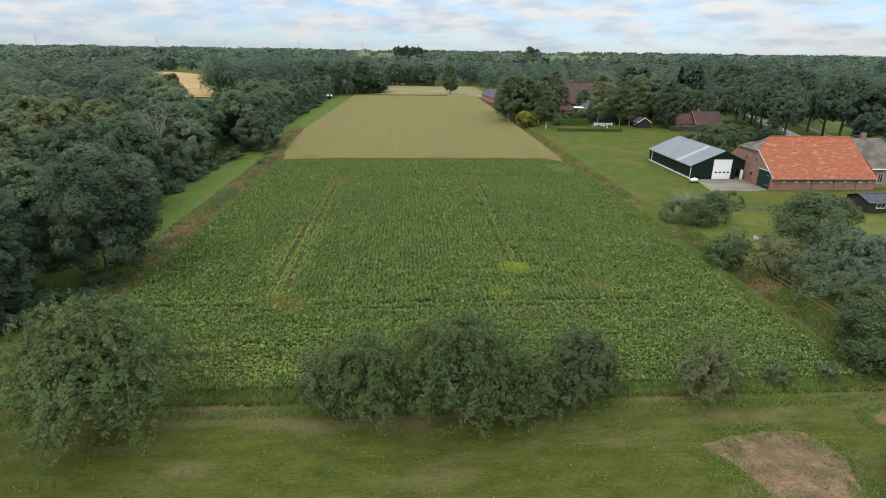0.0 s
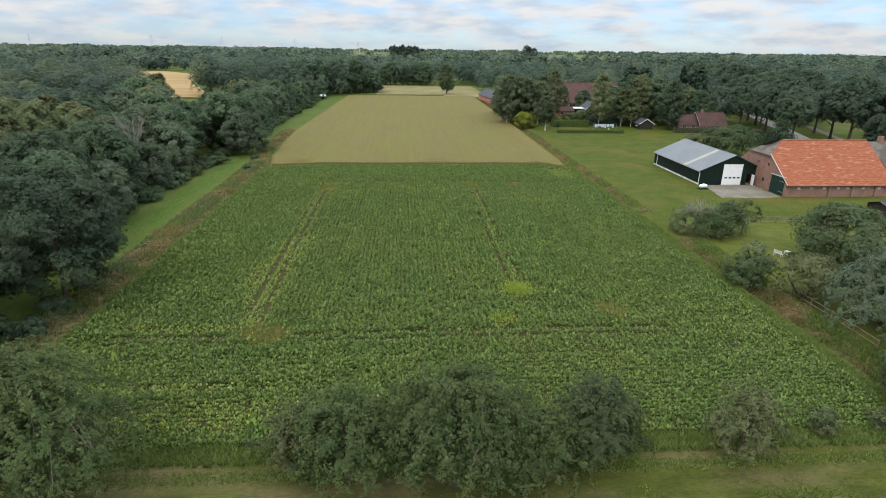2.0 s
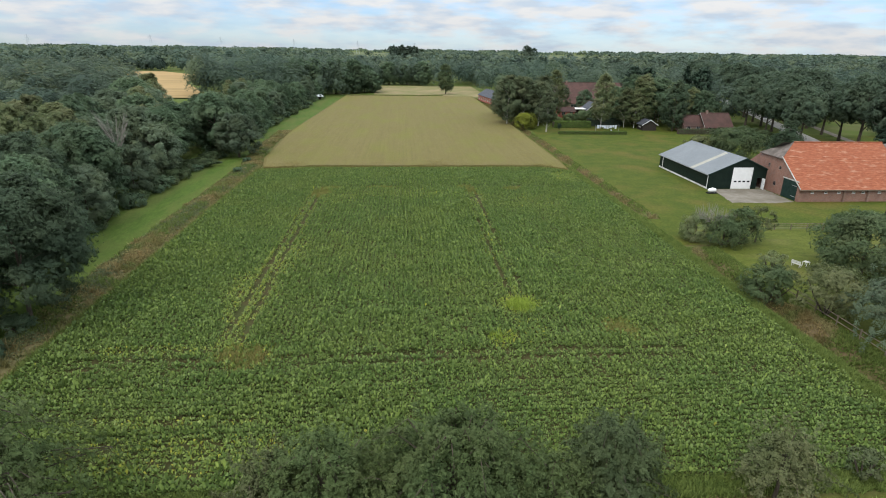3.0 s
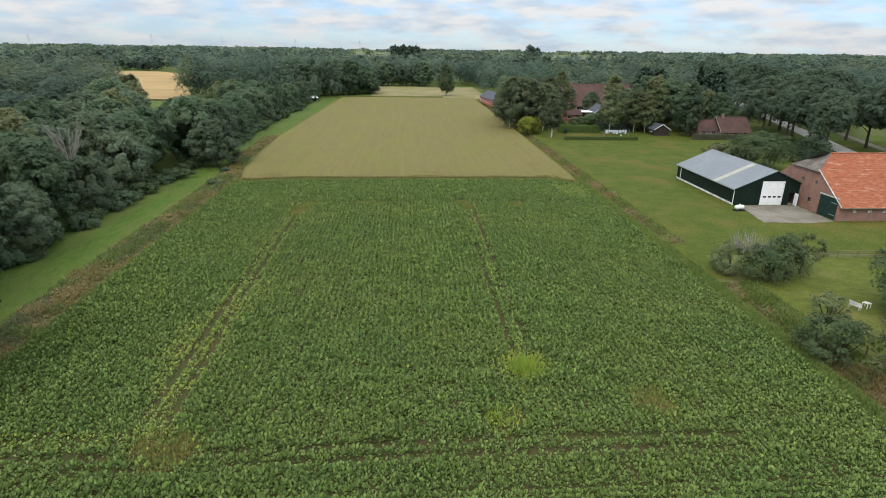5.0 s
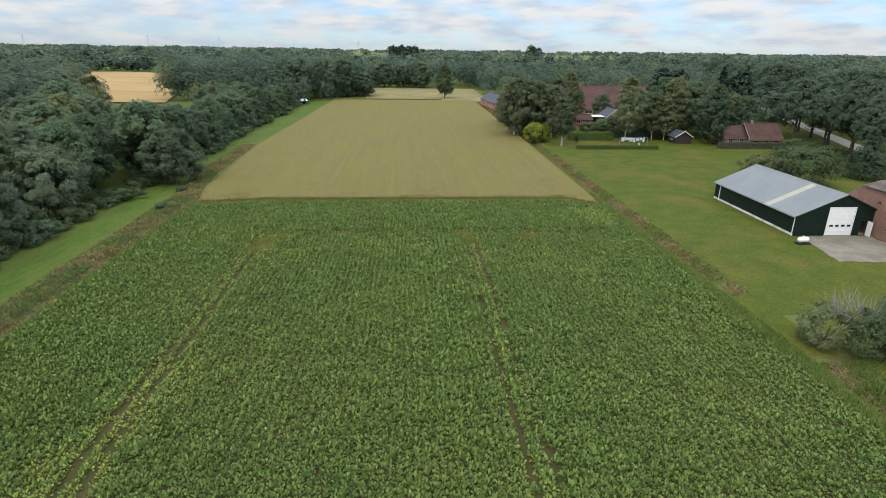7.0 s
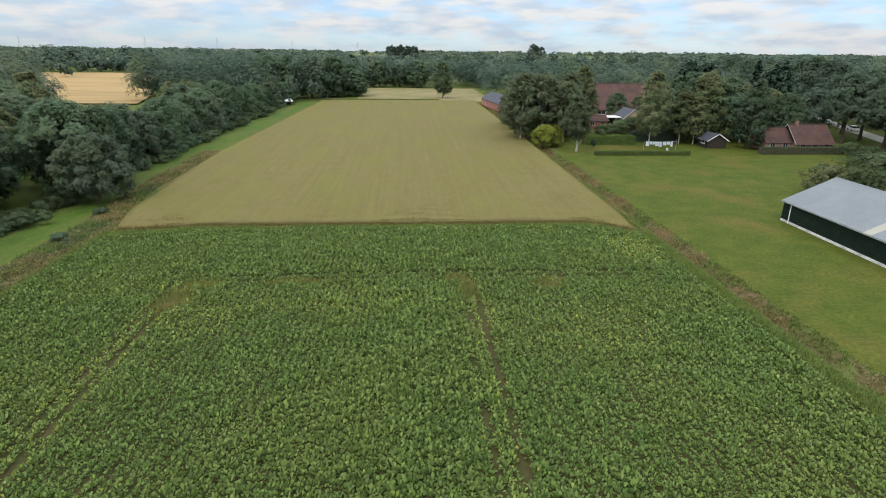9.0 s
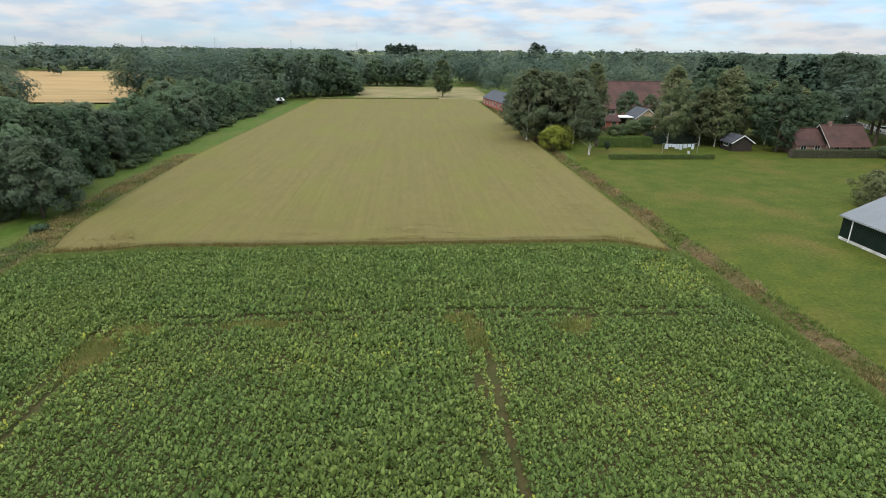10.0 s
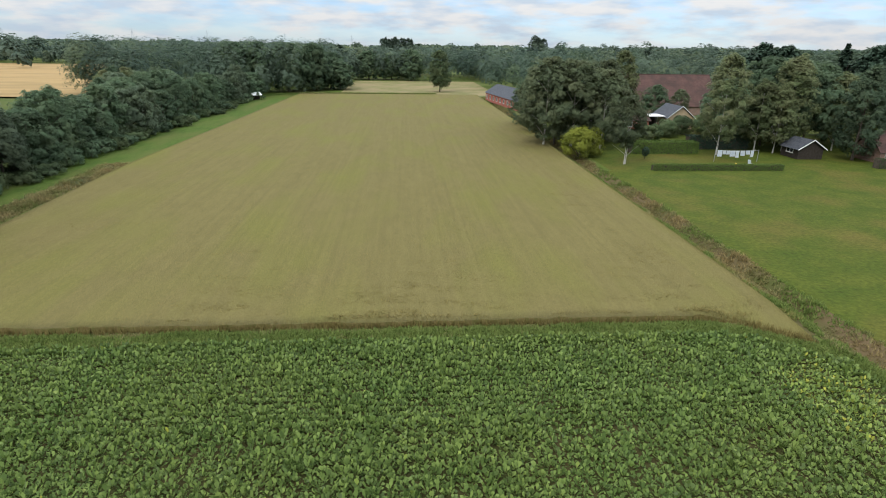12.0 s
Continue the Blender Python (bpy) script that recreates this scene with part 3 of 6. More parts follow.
strip("pavement", 12.0, 2.4, "concrete", "pale cycle path beside the road", "pavement")

# ---- wheat ----
def wheat_front(x):
    """Where the standing wheat begins: it comes forward at both corners."""
    return np.interp(x, [-27, -17, 30.5, 32.5, 35.0, 36.0], [124.4, 126.2, 126.4, 125.7, 123.6, 123.0])


def wheat_field():
    u, w = np.linspace(0, 1, 84), np.linspace(0, 1, 150)
    uu, ww = np.meshgrid(u, w)
    far = 123.0 + (306.0 - 123.0) * ww
    left = np.interp(far, [123, 132, 148, 177, 306], [-26.4, -28.2, -29.4, -30.6, -27.2])
    right = np.interp(far, [123, 140, 165, 215, 306], [36.3, 36.5, 36.7, 37.3, 37.0])
    gx = left + (right - left) * uu
    near = wheat_front(gx)
    gy = near + (306.0 - near) * ww
    gz = 0.50 + 0.02 * np.sin(gx * 0.35) + np.array([noise.noise((x * 0.12, y * 0.05, 0)) for x, y in zip(gx.ravel(), gy.ravel())]).reshape(gx.shape) * 0.06
    corner = np.maximum(np.clip((gx - 30.5) / 3, 0, 1), np.clip((-18 - gx) / 5, 0, 1) * 0.8)      # laid low at both front corners
    gz -= 0.40 * corner * np.clip(1 - (gy - near) / 5, 0, 1)
    ragged = np.array([noise.noise((x * 0.9, 5.0, 0)) + 0.6 * noise.noise((x * 2.7, 9.0, 0)) for x in gx[0]])
    gy[0] += ragged * 0.3
    gz[0] -= 0.08
    n = len(u)
    i, j = np.meshgrid(np.arange(n - 1), np.arange(len(w) - 1))
    a = (j * n + i).ravel()
    f = [np.stack([a, a + 1, a + n + 1, a + n], 1)]
    v = [np.stack([gx, gy, gz], -1).reshape(-1, 3)]
    idx = [np.zeros(len(a), int)]
    base = len(v[0])
    for ring in (np.arange(n), np.arange(n) + n * (len(w) - 1), np.arange(len(w)) * n, np.arange(len(w)) * n + n - 1):
        low = v[0][ring].copy(); low[:, 2] = 0
        m = len(ring)
        v.append(low)
        b = base + np.arange(m - 1)
        f.append(np.stack([ring[:-1], ring[1:], b + 1, b], 1)); idx.append(np.ones(m - 1, int))
        base += m
    me = raw_mesh("wheat_field", np.concatenate(v), np.concatenate(f), [M["wheat"], M["wheat_side"]], np.concatenate(idx))
    me.polygons.foreach_set("use_smooth", np.concatenate(idx) == 0)
    tagged(new("wheat_field", me), "ripening olive-yellow wheat standing thick and even", "field", kind="stuff")


wheat_field()


def blades(name, places, height, width, mats, pick, label, per=6, lean=0.9, category="grass", spread=0.1):
    """Tufts of pointed blades at places, as one piece of stuff."""
    n = len(places)
    p = np.repeat(places, per, 0) + np.concatenate([RNG.normal(0, spread, (n * per, 2)), np.zeros((n * per, 1))], 1)
    h = np.repeat(height, per) * RNG.uniform(0.5, 1.2, n * per)
    az = RNG.uniform(0, 2 * np.pi, n * per)
    out = np.stack([np.cos(az), np.sin(az), np.zeros_like(az)], 1)
    side = np.stack([-np.sin(az), np.cos(az), np.zeros_like(az)], 1) * (width * RNG.uniform(0.6, 1.4, n * per))[:, None]
    tip = p + out * (h * lean * RNG.uniform(0.2, 1.2, n * per))[:, None] + np.array([0, 0, 1.0]) * h[:, None]
    v = np.stack([p - side, p + side, tip], 1).reshape(-1, 3)
    ob = new(name, raw_mesh(name, v, np.arange(len(v)).reshape(-1, 3), mats, np.repeat(pick, per)))
    return tagged(ob, label, category, kind="stuff")


def heaps(name, spots, radius, mats, pick, label, per=44, size=0.13, category="weeds"):
    """Low leafy heaps of weeds at places, as one piece of stuff."""
    n = len(spots)
    d = unit(RNG.normal(size=(n * per, 3))); d[:, 2] = np.abs(d[:, 2])
    at = np.repeat(spots, per, 0) + d * (np.repeat(radius, per) * RNG.uniform(0.5, 1.1, n * per))[:, None] * np.array([1, 1, 0.9])
    v, f, s = leaf_quads(at, d + np.array([0, 0, 0.7]), np.full(n * per, size), RNG, 0.6)
    return tagged(new(name, raw_mesh(name, v, f, mats, np.repeat(pick, per), s)), label, category, kind="stuff")


def scatter(x0, x1, y0, y1, n):
    x, y = RNG.uniform(x0, x1, n), RNG.uniform(y0, y1, n)
    return np.stack([x, y, lie(x, y)], 1)


def fuzz(p, scale, seed=0.0):
    return np.array([noise.noise((a * scale, b * scale, seed)) for a, b, _ in p])


# weeds on the left bank: rusty, dry and green in drifts
p = scatter(-31.2, -28.1, 40, 180, 1700)
k = fuzz(p, 0.16, 2.0) + RNG.normal(0, 0.14, len(p)) - np.where(p[:, 1] > 128, 0.4, 0.0)
p[:, 0] += np.interp(p[:, 1], *BEND)
heaps("bank_weeds", p, 0.3 + 0.45 * RNG.random(len(p)) + 0.35 * np.clip(k, -0.3, 0.5), [M["leaf_light"], M["blade_red"], M["blade_dry"]], np.where(k > -0.14, 0, np.where(k > -0.30, 1, 2)), "bushy green and rusty weeds along the turf bank", per=26)
p = scatter(-31.8, -27.0, 38, 180, 6500)
k = fuzz(p, 0.22, 2.0)
p[:, 0] += np.interp(p[:, 1], *BEND)
near_field = (p[:, 0] > -28.4)
blades("bank_weeds", p, 0.2 + 0.55 * np.clip(fuzz(p, 0.42, 5.0) + 0.3, 0, 1) * np.where(near_field, 0.4, 1), 0.07, [M["blade_green"], M["blade_dry"], M["blade_red"]],
       np.where(k + 0.25 * fuzz(p, 0.42, 5.0) - np.where(near_field, 0.2, 0) - np.where(p[:, 1] > 128, 0.3, 0.08) > 0.02, 0, np.where(k > -0.16, 2, 1)), "tall dry weeds and rusty dock on the turf bank")
p = np.concatenate([scatter(36.8, 40.6, 88, 300, 12000), scatter(37.4, 42.0, 35, 75, 6500)])
k = fuzz(p, 0.16, 4.0) + 0.3 * fuzz(p, 0.7, 6.0) + np.abs(p[:, 0] - DITCH_X - 0.2) * 0.26 - 0.06 - np.where((p[:, 1] < 80) & (p[:, 0] > 38), 0.16, 0) - np.where(p[:, 1] > 122, 0.15, 0)
blades("ditch_grass", p, 0.14 + 0.26 * np.clip(fuzz(p, 0.4, 1.0) + 0.4, 0, 1), 0.06, [M["blade_green"], M["blade_dry"], M["blade_red"]],
       np.where(k > 0.1, 0, np.where(k > -0.12, 2, 1)), "long brown and green grass along the ditch")
p = np.concatenate([scatter(-26, 37.0, 33.7, 35.4, 6000), scatter(36.2, 38.0, 35, 123, 7000), scatter(-27.4, -26.8, 38, 124, 2500)])
blades("field_margin_grass", p, np.full(len(p), 0.32), 0.05, [M["blade_green"]], np.zeros(len(p), int), "rank green grass along the edge of the field")
p = scatter(36.5, 37.6, 126, 300, 3500)
blades("field_margin_grass", p, np.full(len(p), 0.24), 0.05, [M["blade_green"], M["blade_gold"]], (fuzz(p, 0.5, 2.0) > -0.25).astype(int), "rough drying grass between wheat and ditch")
p = scatter(-26.4, 36.2, 0, 1, 15000)
p[:, 1] = wheat_front(p[:, 0]) - 0.12 - 2.5 * p[:, 1]
bare = wheat_front(p[:, 0]) - p[:, 1] < 0.55 + 0.6 * fuzz(p, 0.2, 3.0)      # a brown strip under the stalks, then green
blades("field_margin_grass", p, np.where(bare, 0.13, 0.27), 0.05, [M["blade_green"], M["blade_red"]], np.where(RNG.random(len(p)) < np.where(bare, 0.75, 0.05), 1, 0), "rank grass between beets and wheat", lean=1.3)
p = scatter(-26.3, 36.0, 0, 1, 3000)
p[:, 1] = wheat_front(p[:, 0]) - 0.25 + 0.9 * p[:, 1]
blades("wheat_edge", p, np.full(len(p), 0.5), 0.035, [M["ear"]], np.zeros(len(p), int), "leaning stalks along the front of the wheat", per=4, lean=0.5, category="crop")
# stalks pressed aside and ears standing out, thicker towards the front
p = scatter(-26.0, 35.6, 0, 1, 15000)
p[:, 1] = wheat_front(p[:, 0]) + 0.6 + 58 * p[:, 1] ** 1.7
k = fuzz(p * np.array([0.35, 1.6, 1]), 0.5, 3.0)
p = p[k > 0.08]
p[:, 2] = 0.44
blades("wheat_ears", p, np.full(len(p), 0.11), 0.035, [M["ear"], M["wheat_side"]], (RNG.random(len(p)) < 0.2).astype(int), "ears and bent stalks standing out of the wheat", per=4, lean=2.2, category="crop", spread=0.12)

p = np.concatenate([scatter(-27, 22, 306.3, 309.0, 3500)])
blades("ditch_grass", p, np.full(len(p), 0.8), 0.12, [M["blade_green"], M["blade_red"]], (RNG.random(len(p)) < 0.5).astype(int), "dark rank grass in the ditch behind the wheat")

# grass creeping in over the edges of the bare earth
q = []
for cx, cy, rx, ry in ((24.7, 26.0, 3.9, 3.5), (35.2, 30.2, 2.3, 1.5)):
    a = RNG.uniform(0, 2 * np.pi, 900); r = RNG.normal(1.0, 0.16, 900)
    q.append(np.stack([cx + rx * r * np.cos(a), cy + ry * r * np.sin(a), np.zeros(900)], 1))
p = np.concatenate(q)
blades("lawn_weeds", p, np.full(len(p), 0.1), 0.035, [M["blade_green"]], np.zeros(len(p), int), "grass creeping over the bare earth", per=7, lean=1.4, spread=0.12)

# the lawn's uneven edge and its weeds
p = np.concatenate([scatter(-26, 36, 32.2, 33.0, 1500), scatter(-40, 34, 12, 31, 2600)])
p = p[(fuzz(p, 0.35, 7.0) > 0.05) | (p[:, 1] > 32)]
blades("lawn_weeds", p, np.full(len(p), 0.12), 0.04, [M["blade_green"], M["blade_dry"]], (RNG.random(len(p)) < 0.03).astype(int), "low weeds and longer tufts in the lawn", per=8, lean=1.2, spread=0.2)
p = np.stack([RNG.normal(13.4, 0.62, 300), RNG.normal(58.6, 0.75, 300), np.full(300, 0.2)], 1)
p = np.concatenate([p, np.stack([RNG.normal(10.5, 0.7, 40), RNG.normal(52.2, 0.7, 40), np.full(40, 0.2)], 1)])
blades("field_weeds", p, np.full(len(p), 0.42), 0.03, [M["blade_lime"]], np.zeros(len(p), int), "bright lime-green weeds growing through the beets", per=7, spread=0.12)

# ---- beets ----
SPOTS = [  # x, y, half widths, loss of plants, yellowing
    (-17.5, 51.0, 5.0, 0.9, 0.35, 0.75), (-10.5, 50.2, 1.9, 1.8, 0.45, 0.75), (13.4, 58.7, 2.0, 2.0, 0.05, 1.0), (21.8, 53.8, 1.5, 2.0, 0.55, 0.45),
    (10.5, 52.2, 1.3, 1.3, 0.2, 0.5), (-11.8, 104.4, 1.7, 2.8, 0.95, 0.8), (-10.2, 107.5, 1.6, 1.0, 0.6, 0.9), (-2.2, 108.0, 2.6, 0.7, 0.85, 0.6),
    (13.9, 105.3, 0.9, 2.0, 0.95, 0.5), (12.9, 108.3, 1.2, 1.0, 0.8, 0.6), (21.6, 106.8, 1.6, 1.2, 0.85, 0.5), (14.4, 100.0, 1.2, 3.5, 0.25, 0.8),
    (-11.0, 38.3, 8.0, 1.6, 0.15, 0.75), (-14.0, 41.6, 6.0, 0.6, 0.3, 0.6), (-13.0, 63.0, 2.0, 6.0, 0.12, 0.8), (33.6, 116.5, 2.6, 4.0, 0.05, 0.65),
    (4.0, 103.0, 7.0, 2.2, 0.0, 0.35), (-8.0, 100.0, 3.0, 3.0, 0.05, 0.35), (24, 98, 4, 4, 0, 0.25), (-11.5, 74, 1.8, 6, 0.08, 0.5)]


def beets():
    rows = []
    for x in np.arange(-26.6, 36.3, 0.5):       # the main rows run up the field
        y = np.arange(46.0, 116.0, 0.235)
        rows.append(np.stack([np.full(len(y), x), y], 1))
    for y in np.concatenate([np.arange(35.5, 46.0, 0.5), np.arange(116.0, 125.1, 0.5)]):   # the headlands run across
        x = np.arange(-26.6, 36.3, 0.235)
        rows.append(np.stack([x, np.full(len(x), y)], 1))
    p = np.concatenate(rows)
    headland = (p[:, 1] < 46) | (p[:, 1] > 115.9)
    p = p + RNG.normal(0, 1, p.shape) * np.where(headland, 0.055, 0.078)[:, None]
    keep = p[:, 1] < wheat_front(p[:, 0]) - 2.2
    yellow = np.full(len(p), 0.002)
    wear = np.array([noise.noise((a * 0.06, b * 0.035, 9.0)) for a, b in p])
    fine = np.array([noise.noise((a * 0.55, b * 0.55, 4.0)) for a, b in p])
    for sx, sy, wx, wy, loss, pale in SPOTS:
        d = ((p[:, 0] - sx) / wx) ** 2 + ((p[:, 1] - sy) / wy) ** 2 + 0.9 * fine
        near = np.clip(1.35 - d, 0, 1)
        keep &= RNG.random(len(p)) > loss * near
        yellow = np.maximum(yellow, pale * np.clip(1.7 - d, 0, 1) * 0.8)
    # wheel tracks
    for tx in (-12.4, 13.8):
        for side in (-0.62, 0.62):
            d = np.abs(p[:, 0] - tx - side - 0.25 * np.sin(p[:, 1] * 0.05 + tx))
            on = (d < (0.2 if side < 0 else 0.24)) & (p[:, 1] > (53 if tx < 0 else 60)) & (p[:, 1] < 108) & (fine > -0.34)
            keep &= ~on
            yellow = np.maximum(yellow, np.where((d < 0.62) & (p[:, 1] > 51) & (p[:, 1] < 108), np.where(tx < 0, np.where(p[:, 1] < 76, 0.8, 0.4), 0.16), 0))
    for ty, x0, x1 in ((49.2, -24, 26), (108.9, -11, 33)):
        for side in (-0.62, 0.62):
            on = (np.abs(p[:, 1] - ty - side - 0.35 * np.sin(p[:, 0] * 0.11)) < 0.28) & (p[:, 0] > x0) & (p[:, 0] < x1) & (fine > -0.25)
            keep &= ~on
    p, yellow, wear, fine = p[keep], yellow[keep], wear[keep], fine[keep]
    n, per = len(p), 10
    # leaves rise from the crown of the root and arch outwards
    az = (RNG.uniform(0, 2 * np.pi, (n, 1)) + np.arange(per) * 2.4).ravel() + RNG.normal(0, 0.25, n * per)
    rank = np.tile(np.linspace(0, 1, per), n)
    vigour = np.repeat(np.clip(1 + 0.22 * wear + 0.3 * fine - 0.25 * yellow, 0.6, 1.35) * RNG.uniform(0.82, 1.15, n), per)
    out = np.stack([np.cos(az), np.sin(az), 0 * az], 1)
    side = np.stack([-np.sin(az), np.cos(az), 0 * az], 1)
    base = np.repeat(np.concatenate([p, np.zeros((n, 1))], 1), per, 0)
    rise = vigour * (0.14 + 0.20 * (1 - rank)) * RNG.uniform(0.8, 1.2, n * per)
    reach = vigour * (0.10 + 0.19 * rank)
    length = vigour * RNG.uniform(0.21, 0.32, n * per)
    width = vigour * RNG.uniform(0.066, 0.102, n * per)
    up = np.array([0, 0, 1.0])
    root = base + out * reach[:, None] * 0.5 + up * (rise * 0.62)[:, None]
    climb = (0.95 - 0.80 * rank + RNG.normal(0, 0.25, n * per))
    tip = root + out * (length * (0.40 + 0.45 * rank))[:, None] + up * (length * climb)[:, None]
    mid = root * 0.40 + tip * 0.60 + up * (length * 0.10)[:, None]
    twist = RNG.normal(0, 0.3, n * per)[:, None]
    edge = (side + up * twist) * width[:, None]
    dip = up * (width * RNG.uniform(-0.1, 0.45, n * per))[:, None]
    v = np.stack([root, mid - edge + dip, tip, mid + edge + dip], 1).reshape(-1, 3)
    odd = RNG.random(n * per)
    yl = np.repeat(yellow, per)
    idx = np.where(odd < yl * 0.14, 2, np.where(odd < yl * 0.9 + 0.008, 1, 0))
    ob = new("beet_crop", raw_mesh("beet_crop", v, np.arange(len(v)).reshape(-1, 4), [M["beet"], M["beet_pale"], M["beet_yellow"]], idx))
    tagged(ob, "dense rows of leafy green sugar beets with yellowed gaps", "crop", kind="stuff")


beets()
# weeds in the gaps of the crop
q = []
for sx, sy, wx, wy, loss, pale in SPOTS:
    if loss > 0.4:
        n = int(110 * wx * wy)
        q.append(np.stack([RNG.normal(sx, wx * 0.55, n), RNG.normal(sy, wy * 0.55, n), np.zeros(n)], 1))
q = np.concatenate(q)
blades("field_weeds", q, np.full(len(q), 0.36), 0.045, [M["blade_gold"], M["blade_green"]], (RNG.random(len(q)) < 0.25).astype(int), "dry brownish weeds in the gaps of the crop", per=7, spread=0.16)

# ---- trees ----
def crown_points(h, r, low, rng, lobes, per, shape="dome", lobe=0.3):
    """Places and facings of leaves in many small sprays that fill a crown of uneven outline."""
    n, per, lobe = int(lobes * 2.6), max(8, int(per * 0.4)), lobe * 0.56
    p1, p2, p3 = rng.uniform(0, 2 * math.pi, 3)
    t = rng.random(n) ** (0.8 if shape != "cone" else 1.3)
    if shape == "cone":
        rad = r * (1 - t) ** 0.9 + 0.05 * r
    elif shape == "tall":
        rad = r * np.sin(np.pi * (0.12 + 0.86 * t)) ** 0.6
    else:
        rad = r * np.sqrt(np.maximum(0.0, 1 - (1.9 * t - 0.78) ** 2 / 1.35))
    a = rng.uniform(0, 2 * np.pi, n)
    swell = 1 + 0.10 * np.sin(2 * a + p1) + 0.11 * np.sin(3 * a + 4 * t + p2) + 0.09 * np.sin(5 * a - 7 * t + p3)
    s = lobe * r * rng.uniform(0.6, 1.4, n)
    if shape == "cone":
        s = lobe * r * (1.25 - t)
    d = np.maximum(rad * swell * rng.uniform(0.15, 1, n) ** 0.42 - s * 0.5, 0)
    top = h - s * 0.6 - (1 - swell) * 0.25 * h * (0 if shape == "cone" else 1)
    c = np.stack([np.cos(a) * d, np.sin(a) * d, np.minimum(low + (h - low) * t, top)], 1)
    dirs = unit(rng.normal(size=(n, per, 3)) + np.array([0, 0, 0.5]))
    at = c[:, None] + dirs * (s[:, None, None] * rng.uniform(0.55, 1.15, (n, per, 1)) * np.array([1, 1, 0.8]))
    out = unit(c - np.array([0, 0, (h + low) / 2.4]))[:, None]
    face = dirs * 0.6 + out * 0.75 + np.array([0, 0, 0.5])
    return at.reshape(-1, 3), face.reshape(-1, 3)


def graft(bm, first):
    """Joins the shoot whose corners begin at first to the wood before it."""
    bm.verts.ensure_lookup_table()
    a, b = bm.verts[first], bm.verts[first + 1]
    c = min((bm.verts[i] for i in range(first)), key=lambda v: (v.co - a.co).length_squared)
    bm.faces.new((a, b, c))


def stems(h, low, r, rng, girth, count=7, lean=0.0, twin=False):
    bm = bmesh.new()
    starts = [(0.25, 0.08), (-0.25, -0.05)] if twin else [(0.0, 0.0)]
    for sx, sy in starts:
        places = [(sx * 0.4 + (lean + sx * 0.5) * t * t * h * 0.25 + 0.12 * math.sin(3 * t + sx), sy + 0.1 * math.sin(4 * t), h * 0.86 * t) for t in np.linspace(0, 1, 8)]
        begin = len(bm.verts)
        tube(bm, places, [girth * (1.25 if i == 0 else 1.0) * (1 - 0.88 * i / 7) for i in range(8)], 8)
        if begin:
            graft(bm, begin)
        for k in range(count):
            t = rng.uniform(max(0.18, low / h * 0.8), 0.75)
            x, y, z = places[int(t * 7)]
            a = 2.4 * k + rng.uniform(0, 1)
            reach = r * rng.uniform(0.5, 0.85)
            limb = [(x + math.cos(a) * reach * s, y + math.sin(a) * reach * s, z + h * 0.2 * s - h * 0.03 * s * s) for s in (0, 0.33, 0.66, 1)]
            begin = len(bm.verts)
            tube(bm, limb, [girth * 0.42 * (1 - 0.75 * s) for s in (0, 0.33, 0.66, 1)], 5)
            graft(bm, begin)
    return bm


def tree(name, label, h, r, low, seed, leaf, lobes=38, per=70, size=0.34, shape="dome", bark="bark", girth=0.2, twin=False, lobe=0.3, jitter=0.6, group="", lean=0.0):
    rng = np.random.default_rng(seed)
    ob = thing(name, label, "tree", group=group)
    part("trunk", stems(h, low, r, rng, girth, twin=twin, lean=lean), M[bark], ob)
    at, face = crown_points(h, r, low, rng, lobes, per, shape, lobe)
    v, f, s = leaf_quads(at, face, np.full(len(at), size), rng, jitter)
    crown = new("crown", raw_mesh("crown", v, f, [M[leaf]], None, s))
    crown.parent = ob
    return ob


